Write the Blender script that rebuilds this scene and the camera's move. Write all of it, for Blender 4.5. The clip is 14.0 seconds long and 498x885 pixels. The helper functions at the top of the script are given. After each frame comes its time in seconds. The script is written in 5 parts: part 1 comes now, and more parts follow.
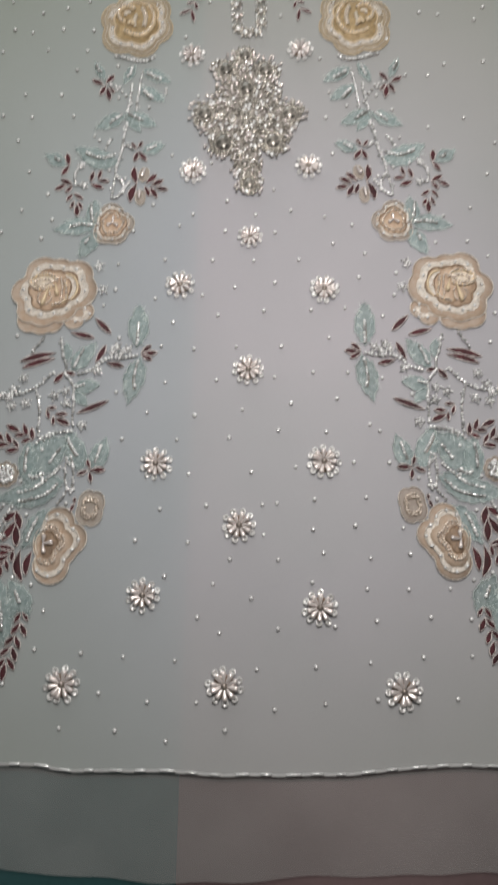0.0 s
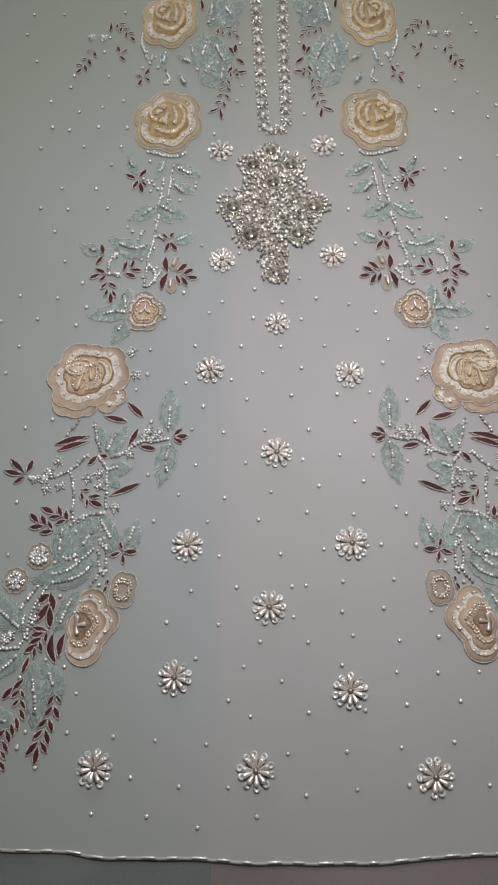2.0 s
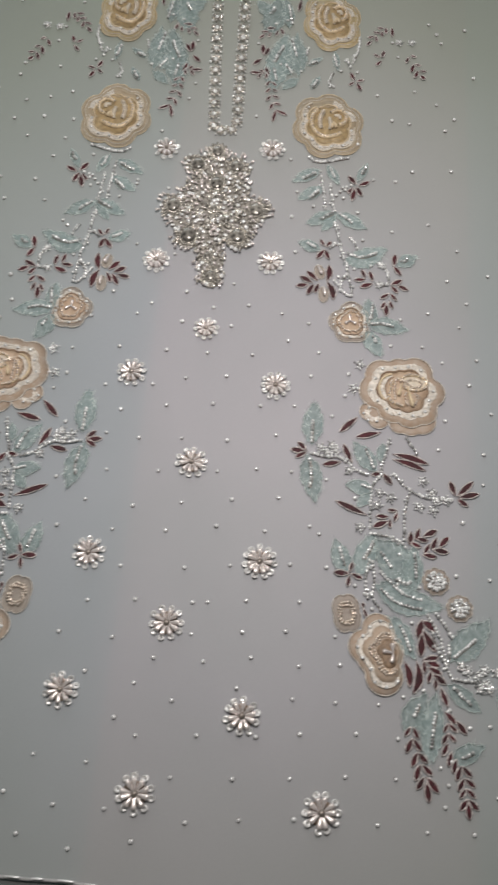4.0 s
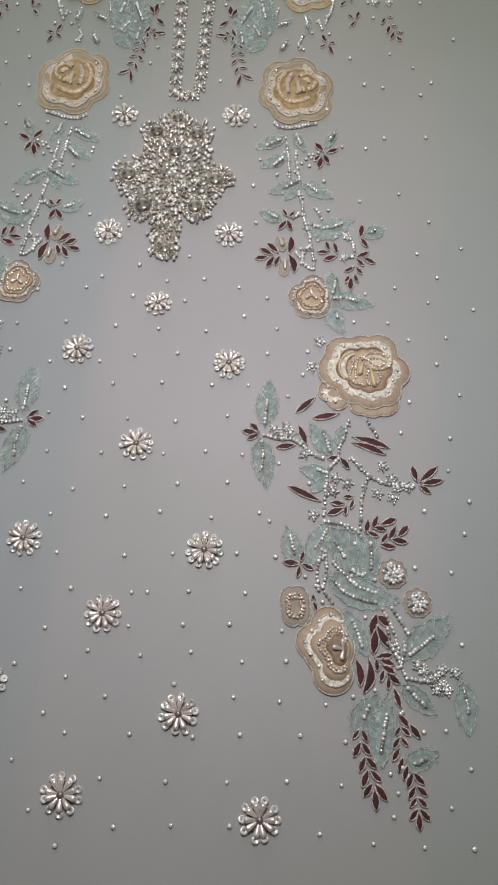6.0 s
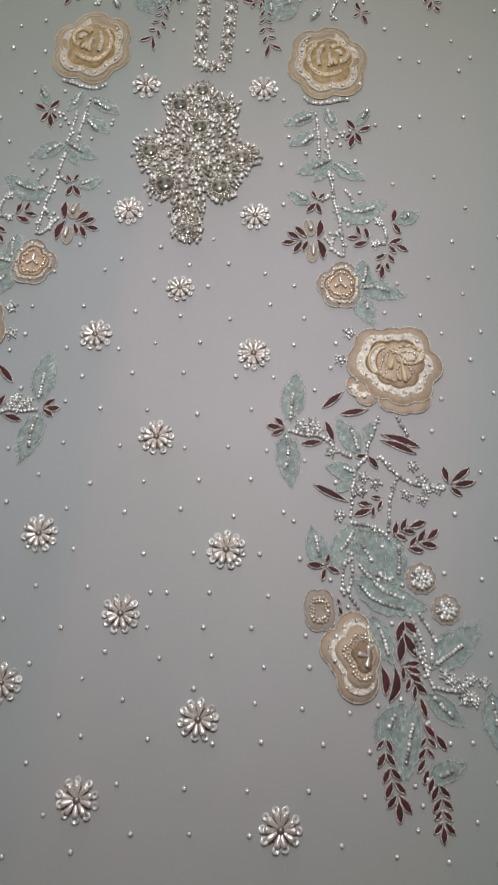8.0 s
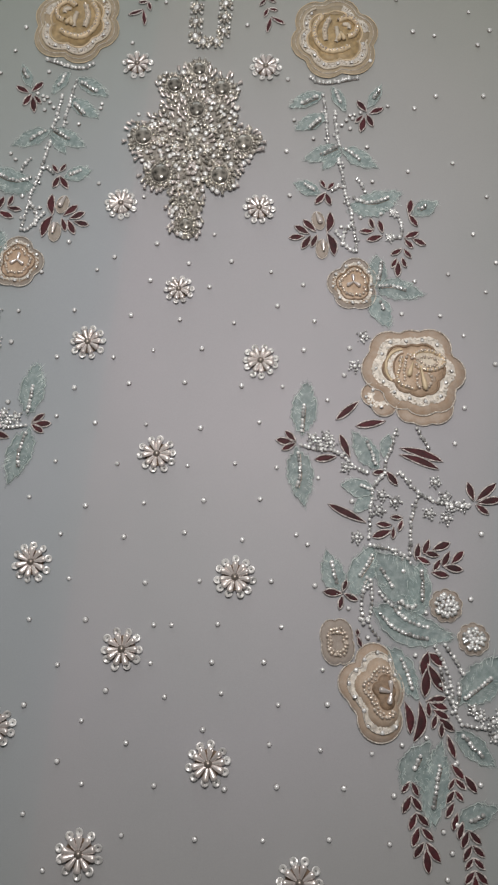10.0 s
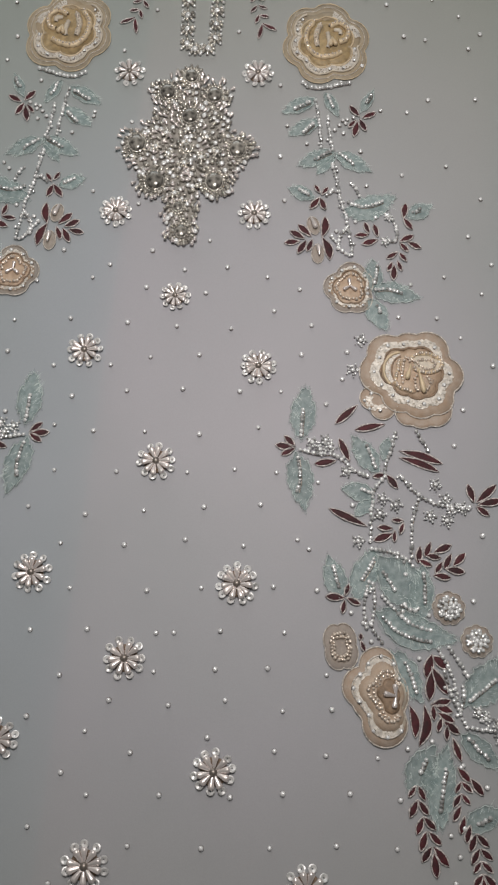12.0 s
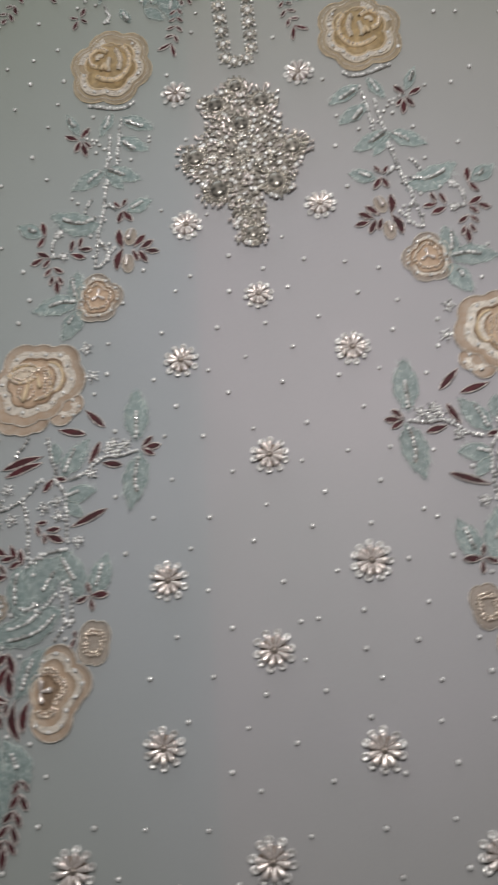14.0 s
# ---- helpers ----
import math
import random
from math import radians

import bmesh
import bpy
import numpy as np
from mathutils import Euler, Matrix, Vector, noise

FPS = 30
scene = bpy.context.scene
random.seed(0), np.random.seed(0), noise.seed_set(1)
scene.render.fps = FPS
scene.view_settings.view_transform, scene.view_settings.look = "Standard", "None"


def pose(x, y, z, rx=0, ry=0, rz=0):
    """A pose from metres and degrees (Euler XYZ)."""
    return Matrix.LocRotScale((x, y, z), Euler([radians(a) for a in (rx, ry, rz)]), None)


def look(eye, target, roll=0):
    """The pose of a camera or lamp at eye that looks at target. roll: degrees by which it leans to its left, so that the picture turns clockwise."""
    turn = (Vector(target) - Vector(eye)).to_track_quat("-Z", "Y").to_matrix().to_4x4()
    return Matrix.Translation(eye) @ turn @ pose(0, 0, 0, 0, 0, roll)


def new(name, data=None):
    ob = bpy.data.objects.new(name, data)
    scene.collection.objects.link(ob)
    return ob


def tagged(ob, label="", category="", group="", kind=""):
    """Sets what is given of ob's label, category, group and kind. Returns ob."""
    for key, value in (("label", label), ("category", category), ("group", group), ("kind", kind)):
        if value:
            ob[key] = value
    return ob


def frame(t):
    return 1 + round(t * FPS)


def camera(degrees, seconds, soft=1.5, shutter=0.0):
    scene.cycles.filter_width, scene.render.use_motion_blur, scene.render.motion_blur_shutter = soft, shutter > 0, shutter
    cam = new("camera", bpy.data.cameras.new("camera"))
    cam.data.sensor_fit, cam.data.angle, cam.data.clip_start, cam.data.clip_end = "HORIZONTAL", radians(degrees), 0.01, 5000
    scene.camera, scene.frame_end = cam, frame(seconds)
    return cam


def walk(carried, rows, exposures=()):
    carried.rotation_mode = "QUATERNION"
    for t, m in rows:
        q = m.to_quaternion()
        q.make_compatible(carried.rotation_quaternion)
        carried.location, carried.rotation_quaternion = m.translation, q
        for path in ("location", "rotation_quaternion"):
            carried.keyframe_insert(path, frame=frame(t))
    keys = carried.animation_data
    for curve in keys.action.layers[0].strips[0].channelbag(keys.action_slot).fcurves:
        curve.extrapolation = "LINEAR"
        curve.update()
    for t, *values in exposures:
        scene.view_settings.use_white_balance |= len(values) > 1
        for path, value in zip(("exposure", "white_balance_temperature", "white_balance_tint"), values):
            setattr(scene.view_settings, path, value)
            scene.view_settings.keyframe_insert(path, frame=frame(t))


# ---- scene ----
cam = camera(34.4, 14.0, soft=2.3, shutter=0.5)
PATH = [
    (0, (0.005, -0.207, 0.548), (-0.005, 0.329, -1.379), -0.4),
    (0.5, (-0.002, -0.191, 0.564), (0.023, 0.426, -1.338), 1.6),
    (1, (-0.009, -0.189, 0.564), (-0.011, 0.446, -1.333), -0.8),
    (1.5, (-0.017, -0.192, 0.564), (-0.042, 0.464, -1.325), -2.5),
    (2, (-0.012, -0.192, 0.568), (-0.038, 0.472, -1.318), -1.5),
    (2.5, (-0.008, -0.193, 0.567), (-0.038, 0.476, -1.317), -1.6),
    (3, (0.011, -0.192, 0.56), (-0.056, 0.469, -1.326), -5.1),
    (3.5, (0.035, -0.189, 0.553), (-0.044, 0.483, -1.329), -4.2),
    (4, (0.052, -0.18, 0.548), (0.014, 0.501, -1.332), 1.4),
    (4.2, (0.075, -0.179, 0.536), (-0.016, 0.517, -1.337), -3.9),
    (6.3, (0.105, -0.172, 0.511), (-0.001, 0.49, -1.374), -3.5),
    (6.5, (0.1, -0.175, 0.511), (0.013, 0.494, -1.372), -1.7),
    (7, (0.096, -0.17, 0.51), (0.017, 0.465, -1.385), -1.3),
    (7.5, (0.091, -0.164, 0.507), (-0.003, 0.453, -1.393), -2.5),
    (8, (0.086, -0.148, 0.498), (-0.01, 0.432, -1.414), -2.9),
    (8.2, (0.085, -0.137, 0.492), (-0.009, 0.441, -1.42), -3.3),
    (10.3, (0.071, -0.112, 0.466), (0.004, 0.401, -1.466), -1.8),
    (10.5, (0.071, -0.112, 0.466), (0.003, 0.406, -1.464), -1.8),
    (11, (0.069, -0.113, 0.467), (0.018, 0.427, -1.458), -0.1),
    (11.5, (0.069, -0.112, 0.466), (0.021, 0.426, -1.459), -0.2),
    (12, (0.067, -0.113, 0.465), (0.018, 0.422, -1.462), -0.6),
    (12.5, (0.065, -0.113, 0.464), (0.017, 0.423, -1.462), -0.7),
    (13, (0.061, -0.115, 0.463), (0.006, 0.42, -1.463), -4.1),
    (13.5, (0.044, -0.125, 0.467), (0.013, 0.46, -1.445), -3.5),
    (14, (0.027, -0.141, 0.463), (-0.129, 0.474, -1.434), -18.5),
]
walk(cam, [(t, look(eye, target, roll)) for t, eye, target, roll in PATH], exposures=[(0, 0.02), (0.5, -0.08), (2, -0.08), (4, -0.06), (6.5, -0.12), (8, -0.14), (10.5, -0.25), (14, -0.26)])

# ---- light: a grey room with an added window lamp and an added low lamp ----
world = bpy.data.worlds.new("world")
scene.world = world
world.use_nodes = True
world.node_tree.nodes["Background"].inputs[0].default_value = (0.6, 0.7, 0.8, 1)
world.node_tree.nodes["Background"].inputs[1].default_value = 0.1


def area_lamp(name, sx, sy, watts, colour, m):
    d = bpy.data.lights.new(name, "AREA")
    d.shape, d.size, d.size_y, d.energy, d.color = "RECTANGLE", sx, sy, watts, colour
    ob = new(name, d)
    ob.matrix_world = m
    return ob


# soft fill from an added, unseen window opening
area_lamp("added_window_light", 1.48, 1.08, 10, (0.92, 0.98, 0.97), look((-0.5, 2.34, 0.85), (-0.5, 0.0, 0.85)))
# no fitting built: added low over the cloth so brightness falls off outwards
area_lamp("added_falloff_lamp", 0.14, 0.14, 4.0, (1.0, 0.95, 0.912), look((0.05, 0.13, 0.66), (0.05, 0.13, 0.0)))


# ---- materials ----
def material(name, base, rough=0.6, metal=0.0, vary=0.12, scale=60.0, fine=900.0, bump=0.15, see=0.0, sheen=0.0, tint=None, each=0.0, coat=0.0, trans=0.0):
    """Procedural surface: two sizes of noise in colour, fine relief, optional see-through weave."""
    m = bpy.data.materials.new(name)
    m.use_nodes = True
    nt = m.node_tree
    n, l = nt.nodes, nt.links
    b = n["Principled BSDF"]
    b.inputs["Metallic"].default_value = metal
    b.inputs["Sheen Weight"].default_value = sheen
    b.inputs["Coat Weight"].default_value = coat
    b.inputs["Transmission Weight"].default_value = trans
    co = n.new("ShaderNodeTexCoord")
    big, small = n.new("ShaderNodeTexNoise"), n.new("ShaderNodeTexNoise")
    for tex, s in ((big, scale), (small, fine)):
        tex.inputs["Scale"].default_value = s
        tex.inputs["Detail"].default_value = 4
        l.new(co.outputs["Object"], tex.inputs["Vector"])
    other = tint or tuple(c * (1 - 2.2 * vary) for c in base)
    mix = n.new("ShaderNodeMix")
    mix.data_type = "RGBA"
    mix.inputs[6].default_value, mix.inputs[7].default_value = (*base, 1), (*other, 1)
    ramp = n.new("ShaderNodeMapRange")
    ramp.inputs[1].default_value, ramp.inputs[2].default_value = 0.35, 0.65
    l.new(big.outputs[0], ramp.inputs[0])
    l.new(ramp.outputs[0], mix.inputs[0])
    grain = n.new("ShaderNodeMapRange")
    grain.inputs[3].default_value, grain.inputs[4].default_value = 1 - vary, 1 + vary
    l.new(small.outputs[0], grain.inputs[0])
    mul = n.new("ShaderNodeMix")
    mul.data_type, mul.blend_type = "RGBA", "MULTIPLY"
    mul.inputs[0].default_value = 1.0
    l.new(mix.outputs[2], mul.inputs[6])
    l.new(grain.outputs[0], mul.inputs[7])
    out = mul.outputs[2]
    if each:
        info, hsv, rng = n.new("ShaderNodeObjectInfo"), n.new("ShaderNodeHueSaturation"), n.new("ShaderNodeMapRange")
        rng.inputs[3].default_value, rng.inputs[4].default_value = 1 - each, 1 + each * 0.4
        l.new(info.outputs["Random"], rng.inputs[0])
        l.new(rng.outputs[0], hsv.inputs["Value"])
        l.new(out, hsv.inputs["Color"])
        out = hsv.outputs[0]
    l.new(out, b.inputs["Base Color"])
    rr = n.new("ShaderNodeMapRange")
    rr.inputs[3].default_value, rr.inputs[4].default_value = max(0.02, rough - 0.1), min(1, rough + 0.1)
    l.new(small.outputs[0], rr.inputs[0])
    l.new(rr.outputs[0], b.inputs["Roughness"])
    if bump:
        bp = n.new("ShaderNodeBump")
        bp.inputs["Strength"].default_value, bp.inputs["Distance"].default_value = bump, 0.0004
        l.new(small.outputs[0], bp.inputs["Height"])
        l.new(bp.outputs[0], b.inputs["Normal"])
    if see:
        tr, ms = n.new("ShaderNodeBsdfTransparent"), n.new("ShaderNodeMixShader")
        ms.inputs[0].default_value = see
        l.new(b.outputs[0], ms.inputs[1])
        l.new(tr.outputs[0], ms.inputs[2])
        l.new(ms.outputs[0], n["Material Output"].inputs[0])
    return m


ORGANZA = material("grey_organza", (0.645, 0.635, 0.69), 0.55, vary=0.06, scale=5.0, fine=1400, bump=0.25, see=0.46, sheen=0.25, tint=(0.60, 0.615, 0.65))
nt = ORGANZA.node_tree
# radial vignette painted into the organza colour, darker sage-grey towards the edges
vignette = nt.nodes.new("ShaderNodeTexGradient")
vignette.gradient_type = "SPHERICAL"
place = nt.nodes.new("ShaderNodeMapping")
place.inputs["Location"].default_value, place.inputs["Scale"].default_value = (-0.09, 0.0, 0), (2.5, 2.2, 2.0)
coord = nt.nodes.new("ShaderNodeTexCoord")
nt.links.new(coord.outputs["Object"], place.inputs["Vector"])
nt.links.new(place.outputs[0], vignette.inputs["Vector"])
edge_tint = nt.nodes.new("ShaderNodeMix")
edge_tint.data_type = "RGBA"
edge_tint.inputs[6].default_value = (0.53, 0.575, 0.495, 1)
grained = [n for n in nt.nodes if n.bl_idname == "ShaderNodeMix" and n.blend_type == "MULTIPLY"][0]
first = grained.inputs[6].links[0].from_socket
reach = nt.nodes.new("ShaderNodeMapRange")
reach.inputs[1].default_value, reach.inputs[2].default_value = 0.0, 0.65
nt.links.new(vignette.outputs["Fac"], reach.inputs[0])
nt.links.new(reach.outputs[0], edge_tint.inputs[0])
# boards seen through the sheer cloth, painted into its colour as blue-grey bands
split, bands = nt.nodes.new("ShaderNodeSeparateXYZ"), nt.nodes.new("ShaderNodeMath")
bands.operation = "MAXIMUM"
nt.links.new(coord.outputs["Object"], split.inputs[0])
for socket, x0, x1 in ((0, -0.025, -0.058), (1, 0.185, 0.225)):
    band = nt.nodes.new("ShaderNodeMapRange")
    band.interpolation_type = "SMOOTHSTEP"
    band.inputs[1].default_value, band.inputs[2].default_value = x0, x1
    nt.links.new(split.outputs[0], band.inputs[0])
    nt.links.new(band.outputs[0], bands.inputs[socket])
show_through = nt.nodes.new("ShaderNodeMix")
show_through.data_type, show_through.blend_type = "RGBA", "MULTIPLY"
show_through.inputs[7].default_value = (0.93, 0.975, 0.985, 1)
nt.links.new(bands.outputs[0], show_through.inputs[0])
nt.links.new(first, show_through.inputs[6])
nt.links.new(show_through.outputs[2], edge_tint.inputs[7])
nt.links.new(edge_tint.outputs[2], grained.inputs[6])
LINING = material("grey_lining", (0.48, 0.475, 0.465), 0.6, vary=0.1, scale=12, fine=1200, see=0.66)
BOARD_GREEN = material("green_grey_board", (0.055, 0.15, 0.155), 0.6, vary=0.1, scale=5, fine=300, bump=0.1)
BOARD_MAUVE = material("mauve_brown_board", (0.34, 0.235, 0.24), 0.6, vary=0.1, scale=5, fine=300, bump=0.1)
PLASTER = material("plaster", (0.7, 0.69, 0.67), 0.9, vary=0.05, scale=3, fine=200, bump=0.1)
FLOORING = material("floor_tile", (0.3, 0.29, 0.27), 0.5, vary=0.08, scale=4, fine=120, bump=0.05)
SILVER = material("silver_glass", (1.0, 1.0, 1.0), 0.28, metal=0.42, vary=0.05, scale=400, bump=0, each=0.25, coat=0.8)
ANTIQUE = material("antique_silver", (0.86, 0.81, 0.73), 0.22, metal=0.6, vary=0.08, scale=400, bump=0, each=0.5, coat=0.6)
CLEAR = material("clear_cut_glass", (0.80, 0.80, 0.79), 0.22, metal=0.55, vary=0.1, scale=400, bump=0, each=0.4, coat=0.8)
STONE = material("faceted_stone", (1.0, 1.0, 1.0), 0.27, metal=0.3, vary=0.04, scale=400, bump=0, each=0.15, coat=0.8)
PEARL = material("silver_pearl", (0.97, 0.89, 0.86), 0.24, metal=0.5, vary=0.06, scale=300, bump=0, each=0.18, coat=0.6)
SEQUIN = material("clear_sequin", (0.93, 0.92, 0.91), 0.4, metal=0.4, vary=0.08, scale=500, bump=0, each=0.2, coat=0.5)
# smoked centre beads, and shade painted round stones and under strands
DARK_BEAD_SHADE = material("smoked_bead_shade", (0.30, 0.26, 0.23), 0.35, metal=0.6, vary=0.1, scale=400, bump=0, coat=0.5)
SMOKE = material("smoked_crystal", (0.44, 0.41, 0.365), 0.22, metal=0.35, vary=0.4, scale=330, bump=0, each=0.35, coat=0.6)
CREAM = material("cream_thread", (0.84, 0.77, 0.69), 0.5, metal=0.2, vary=0.25, scale=700, fine=2500, bump=0.5)
BLUSH = material("pale_thread", (0.84, 0.77, 0.74), 0.45, metal=0.2, vary=0.28, scale=700, fine=2500, bump=0.5)
MINT_THREAD = material("mint_thread", (0.70, 0.78, 0.76), 0.5, metal=0.1, vary=0.18, scale=500, fine=2500, bump=0.5)
BURGUNDY = material("burgundy_satin", (0.085, 0.011, 0.017), 0.7, vary=0.25, scale=300, fine=2200, bump=0.4, each=0.35)
AQUA = material("aqua_organza", (0.50, 0.60, 0.585), 0.6, vary=0.25, scale=260, fine=1800, bump=0.8, see=0.48, sheen=0.1, tint=(0.27, 0.37, 0.37), each=0.15)
AQUA_NET = material("aqua_net", (0.50, 0.62, 0.60), 0.7, vary=0.2, scale=200, fine=1800, bump=0.4, see=0.82, tint=(0.42, 0.54, 0.53))
TAN = material("tan_organza", (0.53, 0.385, 0.275), 0.55, vary=0.16, scale=220, fine=1600, bump=0.6, see=0.30, sheen=0.1, tint=(0.60, 0.48, 0.38))
TAN_SHEER = material("sheer_tan_organza", (0.46, 0.36, 0.27), 0.6, vary=0.2, scale=240, fine=1800, bump=0.6, see=0.52, tint=(0.54, 0.45, 0.36))
IVORY_SATIN = material("ivory_satin", (0.70, 0.62, 0.51), 0.45, vary=0.12, scale=260, fine=1600, bump=0.4, sheen=0.1)
BROWN_FELT = material("brown_felt", (0.24, 0.17, 0.12), 0.85, vary=0.2, scale=300, fine=2000, bump=0.5)
# dark tan rose centre, and the painted shade of the petal grooves
COCOA_SHADE = material("cocoa_satin_shade", (0.34, 0.235, 0.155), 0.6, vary=0.2, scale=260, fine=1600, bump=0.5)
AMBER = material("amber_satin", (0.47, 0.345, 0.185), 0.55, vary=0.18, scale=260, fine=1600, bump=0.5)
BEIGE = material("beige_satin", (0.55, 0.42, 0.31), 0.5, vary=0.14, scale=200, fine=1600, bump=0.5, sheen=0.1, tint=(0.42, 0.30, 0.21))
SAND = material("sand_organza", (0.52, 0.41, 0.27), 0.55, vary=0.14, scale=200, fine=1600, bump=0.5, see=0.35, sheen=0.1, tint=(0.58, 0.48, 0.35))
HONEY = material("honey_organza", (0.62, 0.47, 0.24), 0.5, vary=0.12, scale=200, fine=1600, bump=0.4, see=0.3, sheen=0.2, tint=(0.66, 0.55, 0.36))
GOLD = material("champagne_satin", (0.77, 0.62, 0.42), 0.5, metal=0.14, vary=0.12, scale=300, fine=1500, bump=0.3)
ROSE_GOLD = material("rose_gold_bead", (0.98, 0.85, 0.73), 0.25, metal=0.5, vary=0.08, scale=400, bump=0, each=0.3, coat=0.6)
IVORY = material("ivory_sequin", (0.80, 0.74, 0.665), 0.4, metal=0.12, vary=0.15, scale=400, bump=0)
HEM_WHITE = material("white_satin_piping", (0.44, 0.435, 0.435), 0.35, vary=0.06, scale=200, fine=1500, bump=0.3, sheen=0.3)


# ---- building helpers; the plan is in millimetres ----
def at(side, x, y):
    """Plan millimetres to metres; side -1 mirrors over the panel's centre line."""
    if side < 0:
        dx, dy = -0.0227, 0.99974
        px, py = x - 2.2, y
        k = 2 * (px * dx + py * dy)
        x, y = 2.2 + k * dx - px, k * dy - py
        x += 7.5 * math.exp(-(((y - 115) / 90) ** 2))
    return x * 0.001, y * 0.001


def thing(name, x, y, label, category, group=""):
    ob = new(name)
    ob.empty_display_size = 0.005
    ob.location = (x, y, 0)
    return tagged(ob, label, category, group)


def origin(ob):
    x = y = 0.0
    while ob:
        x, y, ob = x + ob.location.x, y + ob.location.y, ob.parent
    return x, y


def part(name, bm, mat, parent, label=""):
    """Link a bmesh, given in world metres, as one mesh under parent."""
    x, y = origin(parent)
    bmesh.ops.translate(bm, verts=bm.verts, vec=(-x, -y, 0))
    me = bpy.data.meshes.new(name)
    for f in bm.faces:
        f.smooth = True
    bm.to_mesh(me)
    bm.free()
    me.materials.append(mat)
    ob = new(name, me)
    ob.parent = parent
    return tagged(ob, label)


def piece(name, me, parent, x, y, z=0.0, size=1.0, turn=0.0, tilt=(0.0, 0.0), label=""):
    """A small part on shared mesh data; x, y in world metres, size may be a triple."""
    ob = new(name, me)
    ox, oy = origin(parent)
    s = size if isinstance(size, tuple) else (size, size, size)
    ob.location, ob.rotation_euler, ob.scale = (x - ox, y - oy, z), (tilt[0], tilt[1], turn), s
    ob.parent = parent
    return tagged(ob, label)


def up(bm):
    bm.normal_update()
    for f in bm.faces:
        if f.normal.z < 0:
            f.normal_flip()
    return bm


def tube(side, pts, r, closed=False, z=0.3, rough=0.0, seed=0):
    """A cord of radius r along plan points."""
    rnd = random.Random(seed)
    bm = bmesh.new()
    P = [Vector((*at(side, x, y), (z + rnd.uniform(-rough, rough)) * 0.001)) for x, y in pts]
    rings, n = [], len(P)
    for i, p in enumerate(P):
        a = P[(i - 1) % n] if closed or i else P[i]
        b = P[(i + 1) % n] if closed or i < n - 1 else P[i]
        d = (b - a).normalized() if (b - a).length > 1e-9 else Vector((1, 0, 0))
        sidew = Vector((-d.y, d.x, 0))
        rr = r * 0.001 * (1 + rnd.uniform(-rough, rough))
        rings.append([bm.verts.new(p + sidew * math.cos(q) * rr + Vector((0, 0, 1)) * math.sin(q) * rr) for q in (0, math.pi * 0.4, math.pi * 0.8, math.pi * 1.2, math.pi * 1.6)])
    for i in range(n if closed else n - 1):
        A, B = rings[i], rings[(i + 1) % n]
        for k in range(5):
            bm.faces.new((A[k], A[(k + 1) % 5], B[(k + 1) % 5], B[k]))
    bmesh.ops.recalc_face_normals(bm, faces=bm.faces)
    return bm


def dome(side, pts, cx, cy, h, z=0.0, rings=4, wrinkle=0.0, seed=0):
    """A padded patch: the outline rises by h towards (cx, cy)."""
    rnd = random.Random(seed)
    bm = bmesh.new()
    rows = []
    for k in range(rings):
        s = 1 - k / rings
        hh = z + h * (1 - s ** 3) + 0.05
        rows.append([bm.verts.new((*at(side, cx + (x - cx) * s, cy + (y - cy) * s), (hh + rnd.uniform(-wrinkle, wrinkle)) * 0.001)) for x, y in pts])
    skirt = [bm.verts.new((*at(side, x, y), -0.0002)) for x, y in pts]
    top = bm.verts.new((*at(side, cx, cy), (z + h) * 0.001))
    n = len(pts)
    for A, B in [(skirt, rows[0])] + list(zip(rows, rows[1:])):
        for i in range(n):
            bm.faces.new((A[i], A[(i + 1) % n], B[(i + 1) % n], B[i]))
    for i in range(n):
        bm.faces.new((rows[-1][i], rows[-1][(i + 1) % n], top))
    return up(bm)


def strip(side, left, mid, right, z, h):
    """A ridge: low along two edges, high along the middle line."""
    bm = bmesh.new()
    A = [bm.verts.new((*at(side, x, y), z * 0.001)) for x, y in left]
    B = [bm.verts.new((*at(side, x, y), (z + h) * 0.001)) for x, y in mid]
    C = [bm.verts.new((*at(side, x, y), z * 0.001)) for x, y in right]
    for U, V in ((A, B), (B, C)):
        for i in range(len(U) - 1):
            bm.faces.new((U[i], U[i + 1], V[i + 1], V[i]))
    return up(bm)


def along(pts, step):
    """Points every step along a smooth line through pts, with headings."""
    out, need = [], 0.0
    fine = []
    n = len(pts)
    for i in range(n - 1):
        p0, p1, p2, p3 = pts[max(i - 1, 0)], pts[i], pts[i + 1], pts[min(i + 2, n - 1)]
        for k in range(12):
            t = k / 12
            fine.append(tuple(0.5 * (2 * b + (c - a) * t + (2 * a - 5 * b + 4 * c - d) * t * t + (3 * b - a - 3 * c + d) * t ** 3) for a, b, c, d in zip(p0, p1, p2, p3)))
    fine.append(pts[-1])
    for (x0, y0), (x1, y1) in zip(fine, fine[1:]):
        d = math.hypot(x1 - x0, y1 - y0)
        while need <= d and d > 0:
            k = need / d
            out.append((x0 + (x1 - x0) * k, y0 + (y1 - y0) * k, math.atan2(y1 - y0, x1 - x0)))
            need += step
        need -= d
    return out


def pairs(flat):
    return list(zip(flat[::2], flat[1::2]))


def mesh_of(name, bm, mat, smooth=True):
    me = bpy.data.meshes.new(name)
    for f in bm.faces:
        f.smooth = smooth
    bm.to_mesh(me)
    bm.free()
    me.materials.append(mat)
    return me


